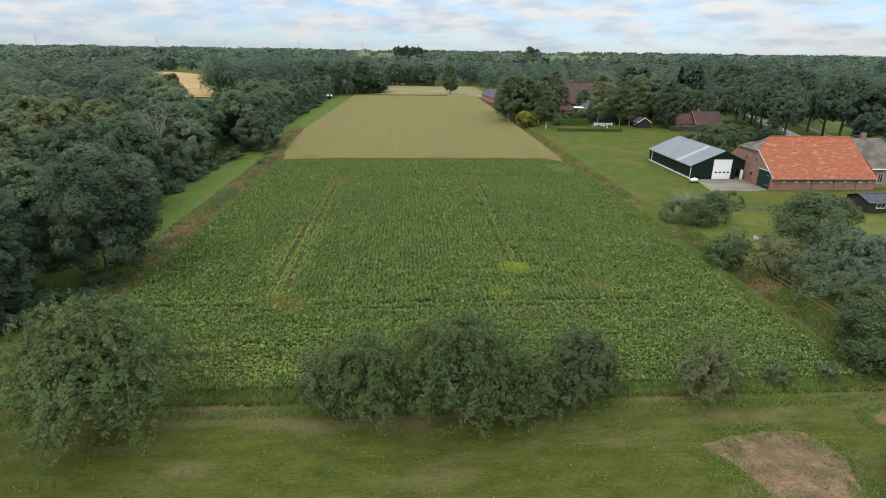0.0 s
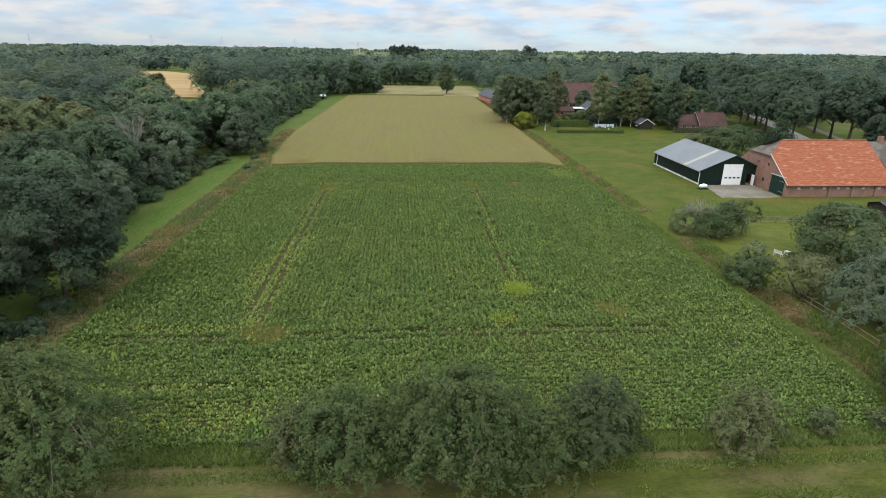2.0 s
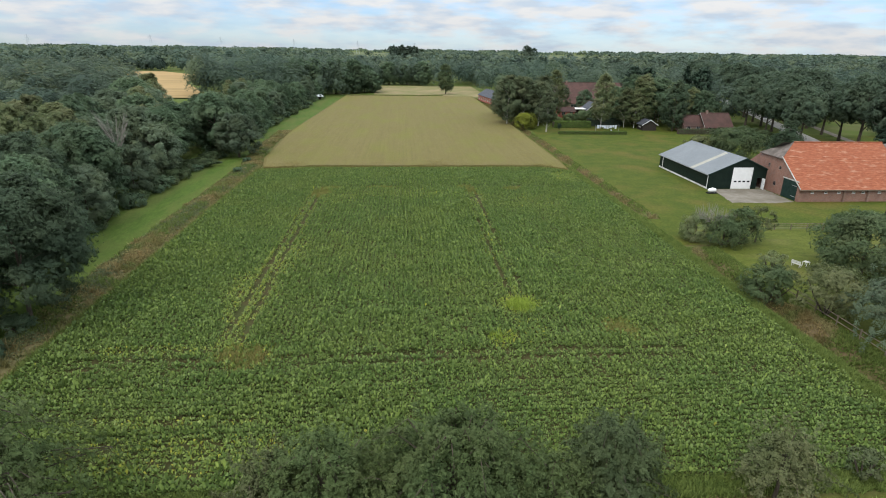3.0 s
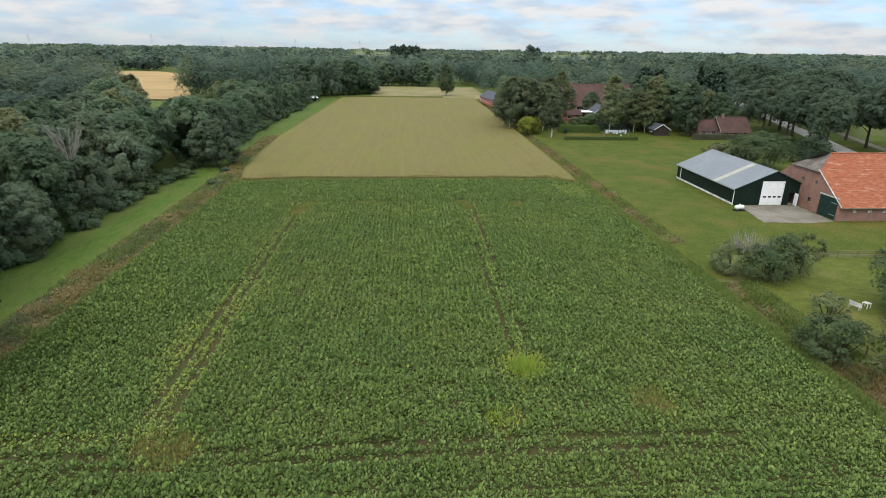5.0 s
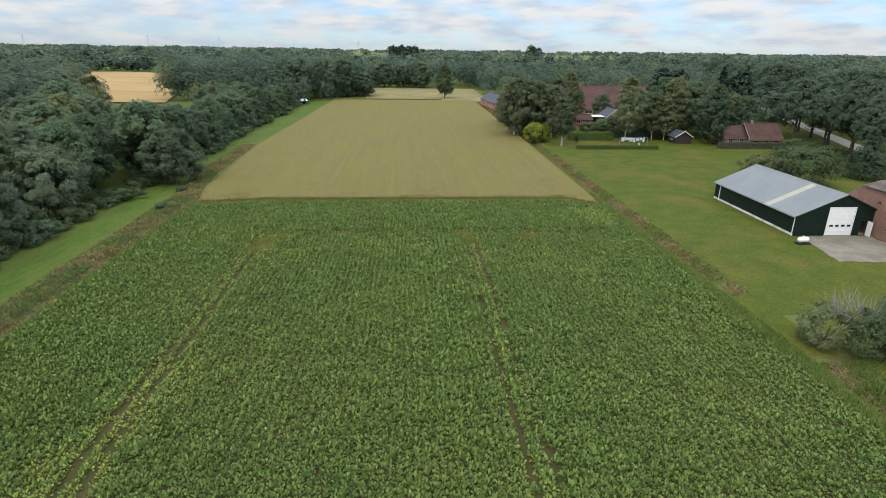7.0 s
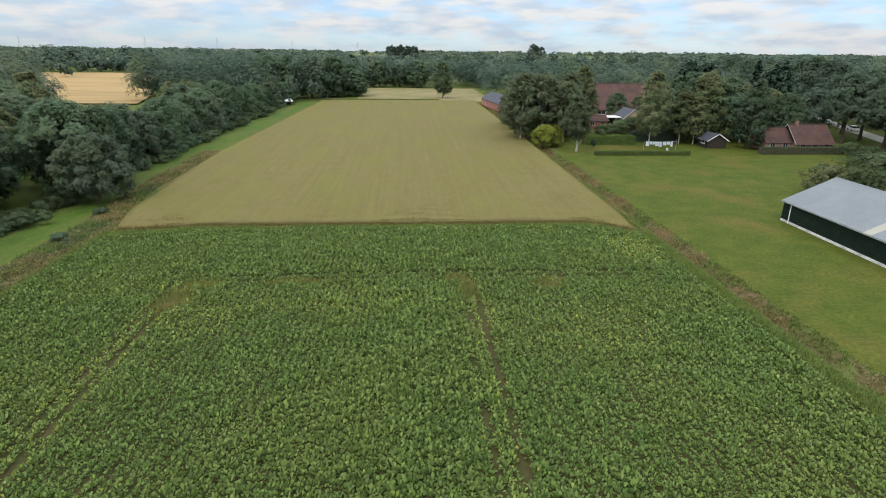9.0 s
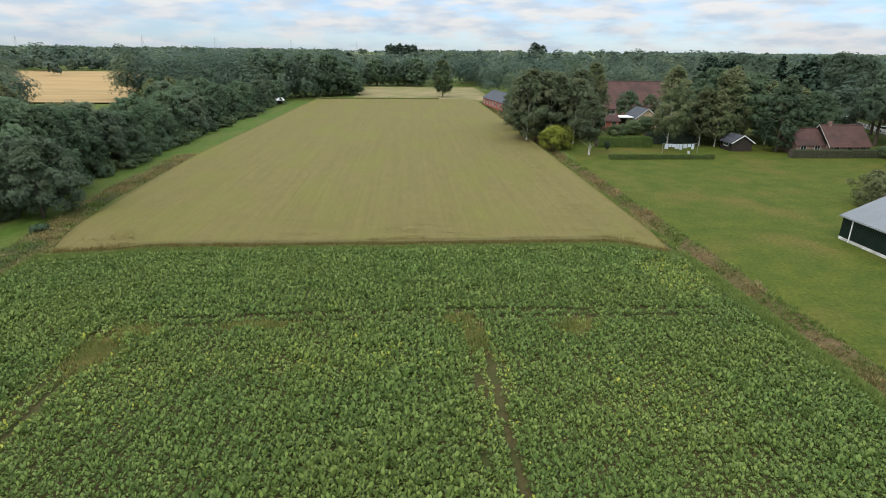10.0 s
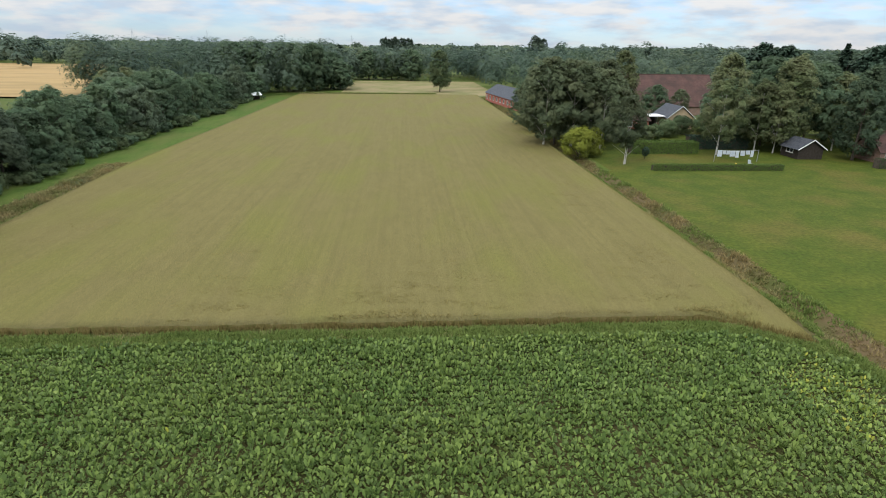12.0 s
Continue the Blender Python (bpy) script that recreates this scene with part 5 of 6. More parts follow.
# ---- distant woods ----
def canopy(name, label, spots, heights, per, size, leaf=("far_leaf", "far_dark", "far_light", "far_leaf", "far_dark"), widths=None):
    """Distant trees, each a heap of leaf masses, as one piece of stuff."""
    n = len(spots)
    widths = heights * 0.40 if widths is None else widths
    c = np.repeat(np.concatenate([spots, np.zeros((n, 1))], 1), per, 0)
    d = unit(RNG.normal(size=(n * per, 3)) + np.array([0, 0, 0.25]))
    d[:, 2] = np.where(d[:, 2] < -0.4, -d[:, 2], d[:, 2])
    hh, ww = np.repeat(heights, per), np.repeat(widths, per)
    # each crown is a heap of seven rounded masses
    lobe_az = np.repeat(RNG.uniform(0, 2 * np.pi, (n, 1)) + np.arange(7) * 0.9 + RNG.normal(0, 0.3, (n, 7)), 1, 0)
    lobe_r, lobe_z = RNG.uniform(0.25, 0.75, (n, 7)), RNG.uniform(0.16, 0.80, (n, 7))
    lobe_r[:, 0], lobe_z[:, 0] = 0.1, 0.80
    pick = RNG.integers(0, 7, (n, per))
    la, lr, lz = (np.take_along_axis(q, pick, 1).ravel() for q in (lobe_az, lobe_r, lobe_z))
    s = RNG.uniform(0.8, 1.08, n * per) * 0.46
    mid = c + np.array([0, 0, 0.4]) * hh[:, None]
    at = c + np.stack([(np.cos(la) * lr + d[:, 0] * s) * ww, (np.sin(la) * lr + d[:, 1] * s) * ww, (lz + d[:, 2] * s * 0.5) * hh], 1)
    v, f, s = leaf_quads(at, unit(at - mid) + 0.35 * d + np.array([0, 0, 0.3]), np.repeat(size, per), RNG, 0.2, 1.35, 0.12)
    return tagged(new(name, raw_mesh(name, v, f, [M[k] for k in leaf], np.repeat(RNG.integers(0, len(leaf), n), per), s)), label, "woods", kind="stuff")


def wooded(x, y):
    """Where the distant woods stand."""
    if 280 < y < 566 and -330 < x < -94 - max(0, y - 284) * 0.32:
        return False
    if clearing(x, y):
        return False
    if -16 < x < 47 and 300 < y < 395:
        return False
    if -46 < x < 112 and y < 300:
        return False
    road = 118.5 + (y - 171) * 0.364
    if road - 12 < x < road + 18 and y < 480:
        return False
    if 0.19 < x / y < 0.38 and 850 < y < 2750:     # open fields far off
        return False
    if -0.10 < x / y < -0.01 and 1000 < y < 2800:
        return False
    if 47 < x < 112 and y < 330:
        return (x * 7 + y * 3) % 11 < 6
    return True


def spread(x0, x1, y0, y1, step):
    out = []
    for y in np.arange(y0, y1, step):
        for x in np.arange(x0, x1, step):
            px, py = x + RNG.uniform(-0.42, 0.42) * step, y + RNG.uniform(-0.42, 0.42) * step
            if abs(px) < 0.86 * (py + 30) + 60 and wooded(px, py):
                out.append((px, py))
    return np.array(out)


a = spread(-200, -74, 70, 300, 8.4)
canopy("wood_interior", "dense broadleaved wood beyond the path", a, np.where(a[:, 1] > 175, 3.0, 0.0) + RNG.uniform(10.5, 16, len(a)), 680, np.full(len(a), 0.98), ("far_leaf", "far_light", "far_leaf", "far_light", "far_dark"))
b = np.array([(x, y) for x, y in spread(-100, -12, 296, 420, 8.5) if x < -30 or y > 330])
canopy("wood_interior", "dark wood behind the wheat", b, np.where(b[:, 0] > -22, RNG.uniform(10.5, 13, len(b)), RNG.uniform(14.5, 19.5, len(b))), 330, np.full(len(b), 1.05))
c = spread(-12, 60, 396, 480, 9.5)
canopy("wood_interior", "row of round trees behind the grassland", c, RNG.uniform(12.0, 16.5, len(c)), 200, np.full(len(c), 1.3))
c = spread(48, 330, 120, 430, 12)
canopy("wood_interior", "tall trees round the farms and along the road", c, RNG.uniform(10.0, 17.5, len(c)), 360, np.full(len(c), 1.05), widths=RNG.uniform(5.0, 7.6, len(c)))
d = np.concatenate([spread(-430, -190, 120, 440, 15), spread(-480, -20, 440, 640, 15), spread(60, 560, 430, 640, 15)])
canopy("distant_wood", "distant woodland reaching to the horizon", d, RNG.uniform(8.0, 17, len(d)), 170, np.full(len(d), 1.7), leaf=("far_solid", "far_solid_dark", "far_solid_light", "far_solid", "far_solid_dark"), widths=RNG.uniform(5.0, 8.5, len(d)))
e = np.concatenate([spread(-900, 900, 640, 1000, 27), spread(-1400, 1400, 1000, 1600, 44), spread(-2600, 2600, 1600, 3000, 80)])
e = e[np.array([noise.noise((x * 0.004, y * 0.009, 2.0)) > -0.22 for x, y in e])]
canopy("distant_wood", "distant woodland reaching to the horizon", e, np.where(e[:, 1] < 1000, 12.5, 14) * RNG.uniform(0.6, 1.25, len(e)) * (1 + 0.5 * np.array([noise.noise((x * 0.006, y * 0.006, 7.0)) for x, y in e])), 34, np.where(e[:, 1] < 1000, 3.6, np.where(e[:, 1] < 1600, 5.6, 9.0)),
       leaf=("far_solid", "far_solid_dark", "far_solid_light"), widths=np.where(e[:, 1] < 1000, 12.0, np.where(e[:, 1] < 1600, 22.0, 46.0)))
tall = np.array([(RNG.uniform(-420, 460), RNG.uniform(480, 900)) for k in range(60)])
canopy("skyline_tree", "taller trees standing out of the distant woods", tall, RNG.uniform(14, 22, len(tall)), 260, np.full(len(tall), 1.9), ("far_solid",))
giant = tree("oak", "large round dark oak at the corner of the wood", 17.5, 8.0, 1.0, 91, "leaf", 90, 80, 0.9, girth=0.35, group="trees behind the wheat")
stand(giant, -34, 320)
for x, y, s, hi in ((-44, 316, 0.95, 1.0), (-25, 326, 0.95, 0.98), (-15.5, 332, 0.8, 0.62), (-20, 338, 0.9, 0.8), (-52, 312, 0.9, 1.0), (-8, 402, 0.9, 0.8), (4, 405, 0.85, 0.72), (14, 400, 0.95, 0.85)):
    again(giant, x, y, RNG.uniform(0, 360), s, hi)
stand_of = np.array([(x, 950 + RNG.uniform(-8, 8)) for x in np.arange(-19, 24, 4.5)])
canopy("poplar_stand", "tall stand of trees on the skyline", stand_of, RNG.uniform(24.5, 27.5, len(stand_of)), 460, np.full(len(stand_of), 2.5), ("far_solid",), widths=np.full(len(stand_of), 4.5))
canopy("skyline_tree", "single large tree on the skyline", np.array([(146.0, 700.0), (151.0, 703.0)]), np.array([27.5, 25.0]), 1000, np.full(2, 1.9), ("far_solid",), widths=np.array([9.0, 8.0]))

# ---- buildings ----
def roof_slope(bm, a, b, c, d, courses, step=0.02):
    """A tiled slope a-b along the eave, d-c along the ridge, laid in overlapping courses."""
    a, b, c, d = map(Vector, (a, b, c, d))
    nor = (b - a).cross(d - a).normalized()
    if nor.z < 0:
        nor = -nor
    for i in range(courses):
        t0, t1 = i / courses, (i + 1) / courses
        p0, p1, q0, q1 = a.lerp(d, t0), b.lerp(c, t0), a.lerp(d, t1), b.lerp(c, t1)
        vs = [bm.verts.new(p) for p in (p0, p1, p0 + nor * step, p1 + nor * step, q1, q0)]
        bm.faces.new((vs[0], vs[1], vs[3], vs[2]))
        bm.faces.new((vs[2], vs[3], vs[4], vs[5]))
    bmesh.ops.remove_doubles(bm, verts=bm.verts, dist=0.0005)
    return bm


def window(parent, face, u0, u1, z0, z1, at, deep=0.06, bars=1, frame_mat="white_dirty"):
    """A window in a wall: frame, panes and sill. face 'x-' and 'y-' are the sides that it looks to."""
    def slab(p0, p1, s0, s1, out0, out1):
        lo, hi = (at - out1, at - out0)
        return (p0, p1, lo, hi, s0, s1) if face == "y-" else (lo, hi, p0, p1, s0, s1)
    w = 0.07
    fr = [slab(u0, u1, z1 - w, z1, 0, deep), slab(u0, u1, z0, z0 + w, 0, deep), slab(u0, u0 + w, z0 + w, z1 - w, 0, deep), slab(u1 - w, u1, z0 + w, z1 - w, 0, deep)]
    for k in range(bars):
        m = u0 + (u1 - u0) * (k + 1) / (bars + 1)
        fr.append(slab(m - 0.025, m + 0.025, z0 + w, z1 - w, 0, deep))
    win = part("window", boxes(*fr), M[frame_mat], parent)
    part("pane", boxes(slab(u0 + w, u1 - w, z0 + w, z1 - w, 0.002, 0.02)), M["glass"], win)
    part("sill", boxes(slab(u0 - 0.05, u1 + 0.05, z0 - 0.07, z0 - 0.004, 0, deep + 0.05)), M[frame_mat], win)
    return win


def shed():
    x0, x1, y0, y1, eave, ridge = 57.4, 70.2, 106.6, 127.0, 2.75, 5.6
    xm = (x0 + x1) / 2
    ob = thing("machine_shed", "dark green steel shed with a grey corrugated roof", "shed")
    t = 0.12
    # front with the openings left free
    bm = bmesh.new()
    def top(x):
        return eave + (ridge - eave) * (1 - abs(x - xm) / (xm - x0))
    d0, d1, dh, p0, p1, ph = 61.9, 65.45, 3.85, 66.6, 67.55, 2.05
    for a, b, low in ((x0, d0, 0), (d0, xm, dh), (xm, d1, dh), (d1, p0, 0), (p0, p1, ph), (p1, x1, 0)):
        prism(bm, [(a, y0, low), (b, y0, low), (b, y0, top(b)), (a, y0, top(a))], (0, t, 0))
    part("wall", bm, M["shed_wall"], ob)
    part("wall", prism(bmesh.new(), [(x0, y1, 0), (x1, y1, 0), (x1, y1, eave), (xm, y1, ridge), (x0, y1, eave)], (0, -t, 0)), M["shed_wall"], ob)
    part("wall", boxes((x0, x0 + t, y0 + t, y1 - t, 0.3, eave)), M["shed_side"], ob)
    part("wall", boxes((x1 - t, x1, y0 + t, y1 - t, 0.3, eave)), M["shed_side"], ob)
    part("plinth", boxes((x0 - 0.05, x0 + t + 0.02, y0 + 0.02, y1 - 0.02, 0, 0.3)), M["white_dirty"], ob, "pale concrete plinth")
    part("plinth", boxes((x1 - t - 0.02, x1 + 0.05, y0 + t, y1 - 0.02, 0, 0.3)), M["white_dirty"], ob, "pale concrete plinth")
    part("floor", boxes((x0 + t, x1 - t, y0 + t, y1 - t, 0.0, 0.05)), M["concrete"], ob)
    o, th = 0.3, 0.07
    run = xm - x0
    for s in (-1, 1):
        ex = xm + s * (run + o)
        ez = eave - o * (ridge - eave) / run
        for a, b, mat, nm in ((y0 - 0.2, 112.2, "shed_roof", "roof"), (112.2, 113.35, "skylight" if s < 0 else "shed_roof", "skylight" if s < 0 else "roof"), (113.35, y1 + 0.2, "shed_roof", "roof")):
            part(nm, prism(bmesh.new(), [(ex, a, ez), (xm, a, ridge), (xm, a, ridge + th), (ex, a, ez + th)], (0, b - a, 0)), M[mat], ob, "band of pale translucent roof sheets" if nm == "skylight" else "")
        part("gutter", boxes((ex - 0.06, ex + 0.06, y0 - 0.2, y1 + 0.2, ez - 0.08, ez + 0.03)), M["steel"], ob)
        part("bargeboard", prism(bmesh.new(), [(ex, y0 - 0.215, ez - 0.1), (xm, y0 - 0.215, ridge - 0.1), (xm, y0 - 0.215, ridge + 0.09), (ex, y0 - 0.215, ez + 0.09)], (0, 0.03, 0)), M["green_door"], ob)
    part("ridge_cap", prism(bmesh.new(), [(xm - 0.2, y0 - 0.2, ridge + 0.0), (xm, y0 - 0.2, ridge + 0.12), (xm + 0.2, y0 - 0.2, ridge + 0.0)], (0, y1 - y0 + 0.4, 0)), M["shed_roof"], ob)
    part("downpipe", boxes((x0 - 0.1, x0 - 0.02, y0 + 0.1, y0 + 0.19, 0.0, eave - 0.1)), M["white"], ob, "white downpipe at the corner")
    part("downpipe", boxes((x0 - 0.1, x0 - 0.02, y1 - 1.6, y1 - 1.51, 0.0, eave - 0.1)), M["white"], ob, "white downpipe near the rear corner")
    door = part("overhead_door", boxes((d0, d1, y0 + 0.06, y0 + 0.1, 0.01, dh)), M["white"], ob, "white sectional overhead door")
    for k in range(7):
        part("door_panel", boxes((d0, d1, y0 + 0.02, y0 + 0.058, dh * k / 7 + 0.01, dh * (k + 1) / 7 - 0.01), bevel=0.012), M["white"], door)
    for k in range(4):
        u = d0 + 0.38 + k * 0.82
        part("pane", boxes((u, u + 0.5, y0 + 0.005, y0 + 0.03, dh * 2.25 / 7, dh * 2.75 / 7)), M["glass"], door, "small dark window in the door")
    part("door_frame", boxes((d0 - 0.1, d0, y0 - 0.02, y0 + 0.1, 0, dh + 0.1), (d1, d1 + 0.1, y0 - 0.02, y0 + 0.1, 0, dh + 0.1), (d0, d1, y0 - 0.02, y0 + 0.1, dh, dh + 0.1)), M["white"], ob)
    part("door_frame", boxes((p0 - 0.05, p0, y0 - 0.02, y0 + 0.1, 0, ph + 0.06), (p1, p1 + 0.05, y0 - 0.02, y0 + 0.1, 0, ph + 0.06), (p0, p1, y0 - 0.02, y0 + 0.1, ph, ph + 0.06)), M["green_door"], ob)
    leaf = part("side_door", boxes((p1 - 0.02, p1 + 0.03, y0 - 0.92, y0 - 0.02, 0.03, ph - 0.02), bevel=0.01), M["white"], ob, "white side door standing open")
    part("door_handle", boxes((p1 - 0.08, p1 - 0.02, y0 - 0.86, y0 - 0.74, 1.0, 1.04)), M["steel"], leaf)
    return ob


shed()
leanto = thing("timber_screen", "dark timber screen between shed and barn", "screen")
for k in range(8):
    part("board", boxes((70.06 + 0.0, 70.12, 104.6 + k * 0.25, 104.83 + k * 0.25, 0, 2.3 + 0.02 * (k % 3))), M["green_door"], leanto)
part("rail", boxes((70.12, 70.18, 104.6, 106.6, 0.5, 0.6), (70.12, 70.18, 104.6, 106.6, 1.7, 1.8)), M["timber_dark"], leanto)


def gas_tank():
    ob = thing("gas_tank", "white bulk gas tank on a dark base", "tank", (56.6, 103.4, 0.0), 8)
    ob.scale = (0.78, 0.78, 0.78)
    part("base", boxes((-1.15, 1.15, -0.55, 0.55, 0, 0.22), bevel=0.03), M["black"], ob)
    bm = bmesh.new()
    prof = [(-1.0, 0.02), (-0.97, 0.2), (-0.86, 0.36), (-0.68, 0.44), (0, 0.45), (0.68, 0.44), (0.86, 0.36), (0.97, 0.2), (1.0, 0.02)]
    tube(bm, [(x, 0, 0.72) for x, _ in prof], [r for _, r in prof], 20)
    for f in bm.faces:
        f.smooth = True
    part("vessel", bm, M["white"], ob)
    part("valve_cover", tube(bmesh.new(), [(0, 0, 1.12), (0, 0, 1.3), (0, 0, 1.34)], [0.2, 0.2, 0.13], 14), M["white_dirty"], ob)
    for x in (-0.6, 0.6):
        part("foot", boxes((x - 0.06, x + 0.06, -0.3, 0.3, 0.22, 0.42)), M["steel"], ob)


gas_tank()


def barn():
    x0, x1, y0, y1, eave, ridge, hipz = 68.2, 88.3, 97.3, 114.9, 2.45, 8.6, 6.5
    ym = (y0 + y1) / 2
    hx = 71.7
    half = (ym - y0) * (ridge - hipz) / (ridge - eave)
    ob = thing("farm_barn", "long red brick barn with an orange tiled roof", "barn")
    t = 0.25
    part("wall", boxes((x0 + t, x1, y0, y0 + t, 0, eave)), M["brick"], ob)
    part("wall", boxes((x0 + t, x1, y1 - t, y1, 0, eave)), M["brick"], ob)
    part("wall", prism(bmesh.new(), [(x0, y0, 0), (x0, y1, 0), (x0, y1, eave), (x0, ym + half, hipz), (x0, ym - half, hipz), (x0, y0, eave)], (t, 0, 0)), M["brick"], ob, "brick gable with a stable door")
    o, n = 0.45, (ridge - eave) / (ym - y0)
    near = roof_slope(bmesh.new(), (x0 - 0.1, y0 - o, eave - o * n), (x1, y0 - o, eave - o * n), (x1, ym, ridge), (hx, ym, ridge), 24)
    # the near slope's verge runs up to the half hip, then back to the ridge
    for v in near.verts:
        if v.co.z < hipz:
            s = (v.co.z - (eave - o * n)) / (ridge - eave + o * n)
            left = x0 - 0.1 + (hx - x0 + 0.1) * s
            if abs(v.co.x - left) < 0.02:
                v.co.x = x0 - 0.1
        else:
            s = (v.co.z - (eave - o * n)) / (ridge - eave + o * n)
            left = x0 - 0.1 + (hx - x0 + 0.1) * s
            if abs(v.co.x - left) < 0.02:
                v.co.x = x0 - 0.1 + (hx - x0 + 0.1) * max(0.0, (v.co.z - hipz) / (ridge - hipz))
    part("roof", near, M["tile_orange"], ob, "orange clay tiles with pale weathering")
    part("roof", roof_slope(bmesh.new(), (x0 - 0.1, y1 + o, eave - o * n), (x1, y1 + o, eave - o * n), (x1, ym, ridge), (x0 + 1.5, ym, ridge), 24), M["tile_grey"], ob, "weathered grey tiles")
    bm = bmesh.new()
    ring = [(x0 - 0.35, ym - half - 0.35, hipz - 0.25), (x0 - 0.35, ym + half + 0.35, hipz - 0.25), (hx, ym, ridge + 0.03)]
    prism(bm, ring, (0, 0, 0.08))
    part("half_hip", bm, M["tile_grey"], ob, "grey tiled half hip over the gable")
    part("ridge_tiles", tube(bmesh.new(), [(hx, ym, ridge + 0.02), (x1, ym, ridge + 0.02)], [0.14, 0.14], 8), M["tile_orange"], ob)
    part("verge", prism(bmesh.new(), [(x0 - 0.16, y0 - o, eave - o * n - 0.05), (x0 - 0.16, y0 - o, eave - o * n + 0.14), (x0 - 0.16, ym - half, hipz + 0.14), (x0 - 0.16, ym - half, hipz - 0.05)], (0.07, 0, 0)), M["white_dirty"], ob, "pale painted verge board")
    part("gutter", boxes((x0, x1, y0 - o - 0.1, y0 - o, eave - o * n - 0.1, eave - o * n + 0.02)), M["timber"], ob)
    door = part("stable_door", boxes((x0 - 0.03, x0 - 0.005, 97.9, 101.66, 0.02, 3.15)), M["green_door"], ob, "dark green double stable doors")
    for k in range(9):
        part("board", boxes((x0 - 0.06, x0 - 0.033, 97.9 + k * 0.42, 98.3 + k * 0.42, 0.02, 3.15)), M["green_door"], door)
    part("hinge", boxes((x0 - 0.08, x0 - 0.062, 98.0, 99.2, 0.6, 0.68), (x0 - 0.08, x0 - 0.062, 98.0, 99.2, 2.4, 2.48)), M["steel"], door)
    part("lintel", boxes((x0 - 0.05, x0 - 0.003, 97.7, 101.9, 3.18, 3.36)), M["white_dirty"], ob)
    for u in (102.9, 106.0):
        window(ob, "x-", u, u + 0.6, 4.3, 4.9, x0 - 0.002, 0.03, frame_mat="brick_brown")
    window(ob, "x-", 103.6, 104.3, 1.3, 2.1, x0 - 0.002, 0.03, frame_mat="brick_brown")
    for x in (76.0, 80.3, 84.6):
        part("buttress", boxes((x, x + 0.28, y0 - 0.32, y0 - 0.002, 0, 2.0), bevel=0.02), M["brick_brown"], ob, "dark brick buttress")
    for u in (70.3, 72.7, 75.0, 77.6, 79.3, 82.2, 85.2, 87.0):
        window(ob, "y-", u, u + 0.5, 1.45, 1.75, y0 - 0.002, 0.04, bars=1)
    return ob


barn()


def farmhouse():
    x0, x1, y0, y1, eave, ridge = 88.35, 97.6, 99.2, 112.9, 3.9, 8.4
    ym = (y0 + y1) / 2
    ob = thing("farmhouse", "brick farmhouse with a weathered grey hipped roof", "house")
    t = 0.25
    part("wall", boxes((x0, x1, y0, y0 + t, 0, eave)), M["brick"], ob)
    part("wall", boxes((x0, x1, y1 - t, y1, 0, eave)), M["brick"], ob)
    part("wall", boxes((x1 - t, x1, y0 + t, y1 - t, 0, eave)), M["brick"], ob)
    o = 0.4
    n = (ridge - eave) / (ym - y0)
    e = eave - o * n
    hip = x1 - 3.0
    part("roof", roof_slope(bmesh.new(), (x0, y0 - o, e), (x1 + o, y0 - o, e), (hip, ym, ridge), (x0, ym, ridge), 20), M["tile_grey"], ob)
    part("roof", roof_slope(bmesh.new(), (x0, y1 + o, e), (x1 + o, y1 + o, e), (hip, ym, ridge), (x0, ym, ridge), 20), M["tile_grey"], ob)
    part("roof", roof_slope(bmesh.new(), (x1 + o, y0 - o, e), (x1 + o, y1 + o, e), (hip, ym, ridge), (hip, ym, ridge), 20), M["tile_grey"], ob)
    part("gutter", boxes((x0, x1 + o, y0 - o - 0.12, y0 - o, e - 0.1, e + 0.04)), M["white"], ob, "white painted gutter")
    part("chimney", boxes((90.6, 91.3, ym - 0.4, ym + 0.4, ridge - 0.6, ridge + 1.0), bevel=0.02), M["brick"], ob)
    for u in (90.2, 93.2, 95.6):
        window(ob, "y-", u, u + 1.0, 0.9, 2.7, y0 - 0.002, bars=1)
    return ob


farmhouse()


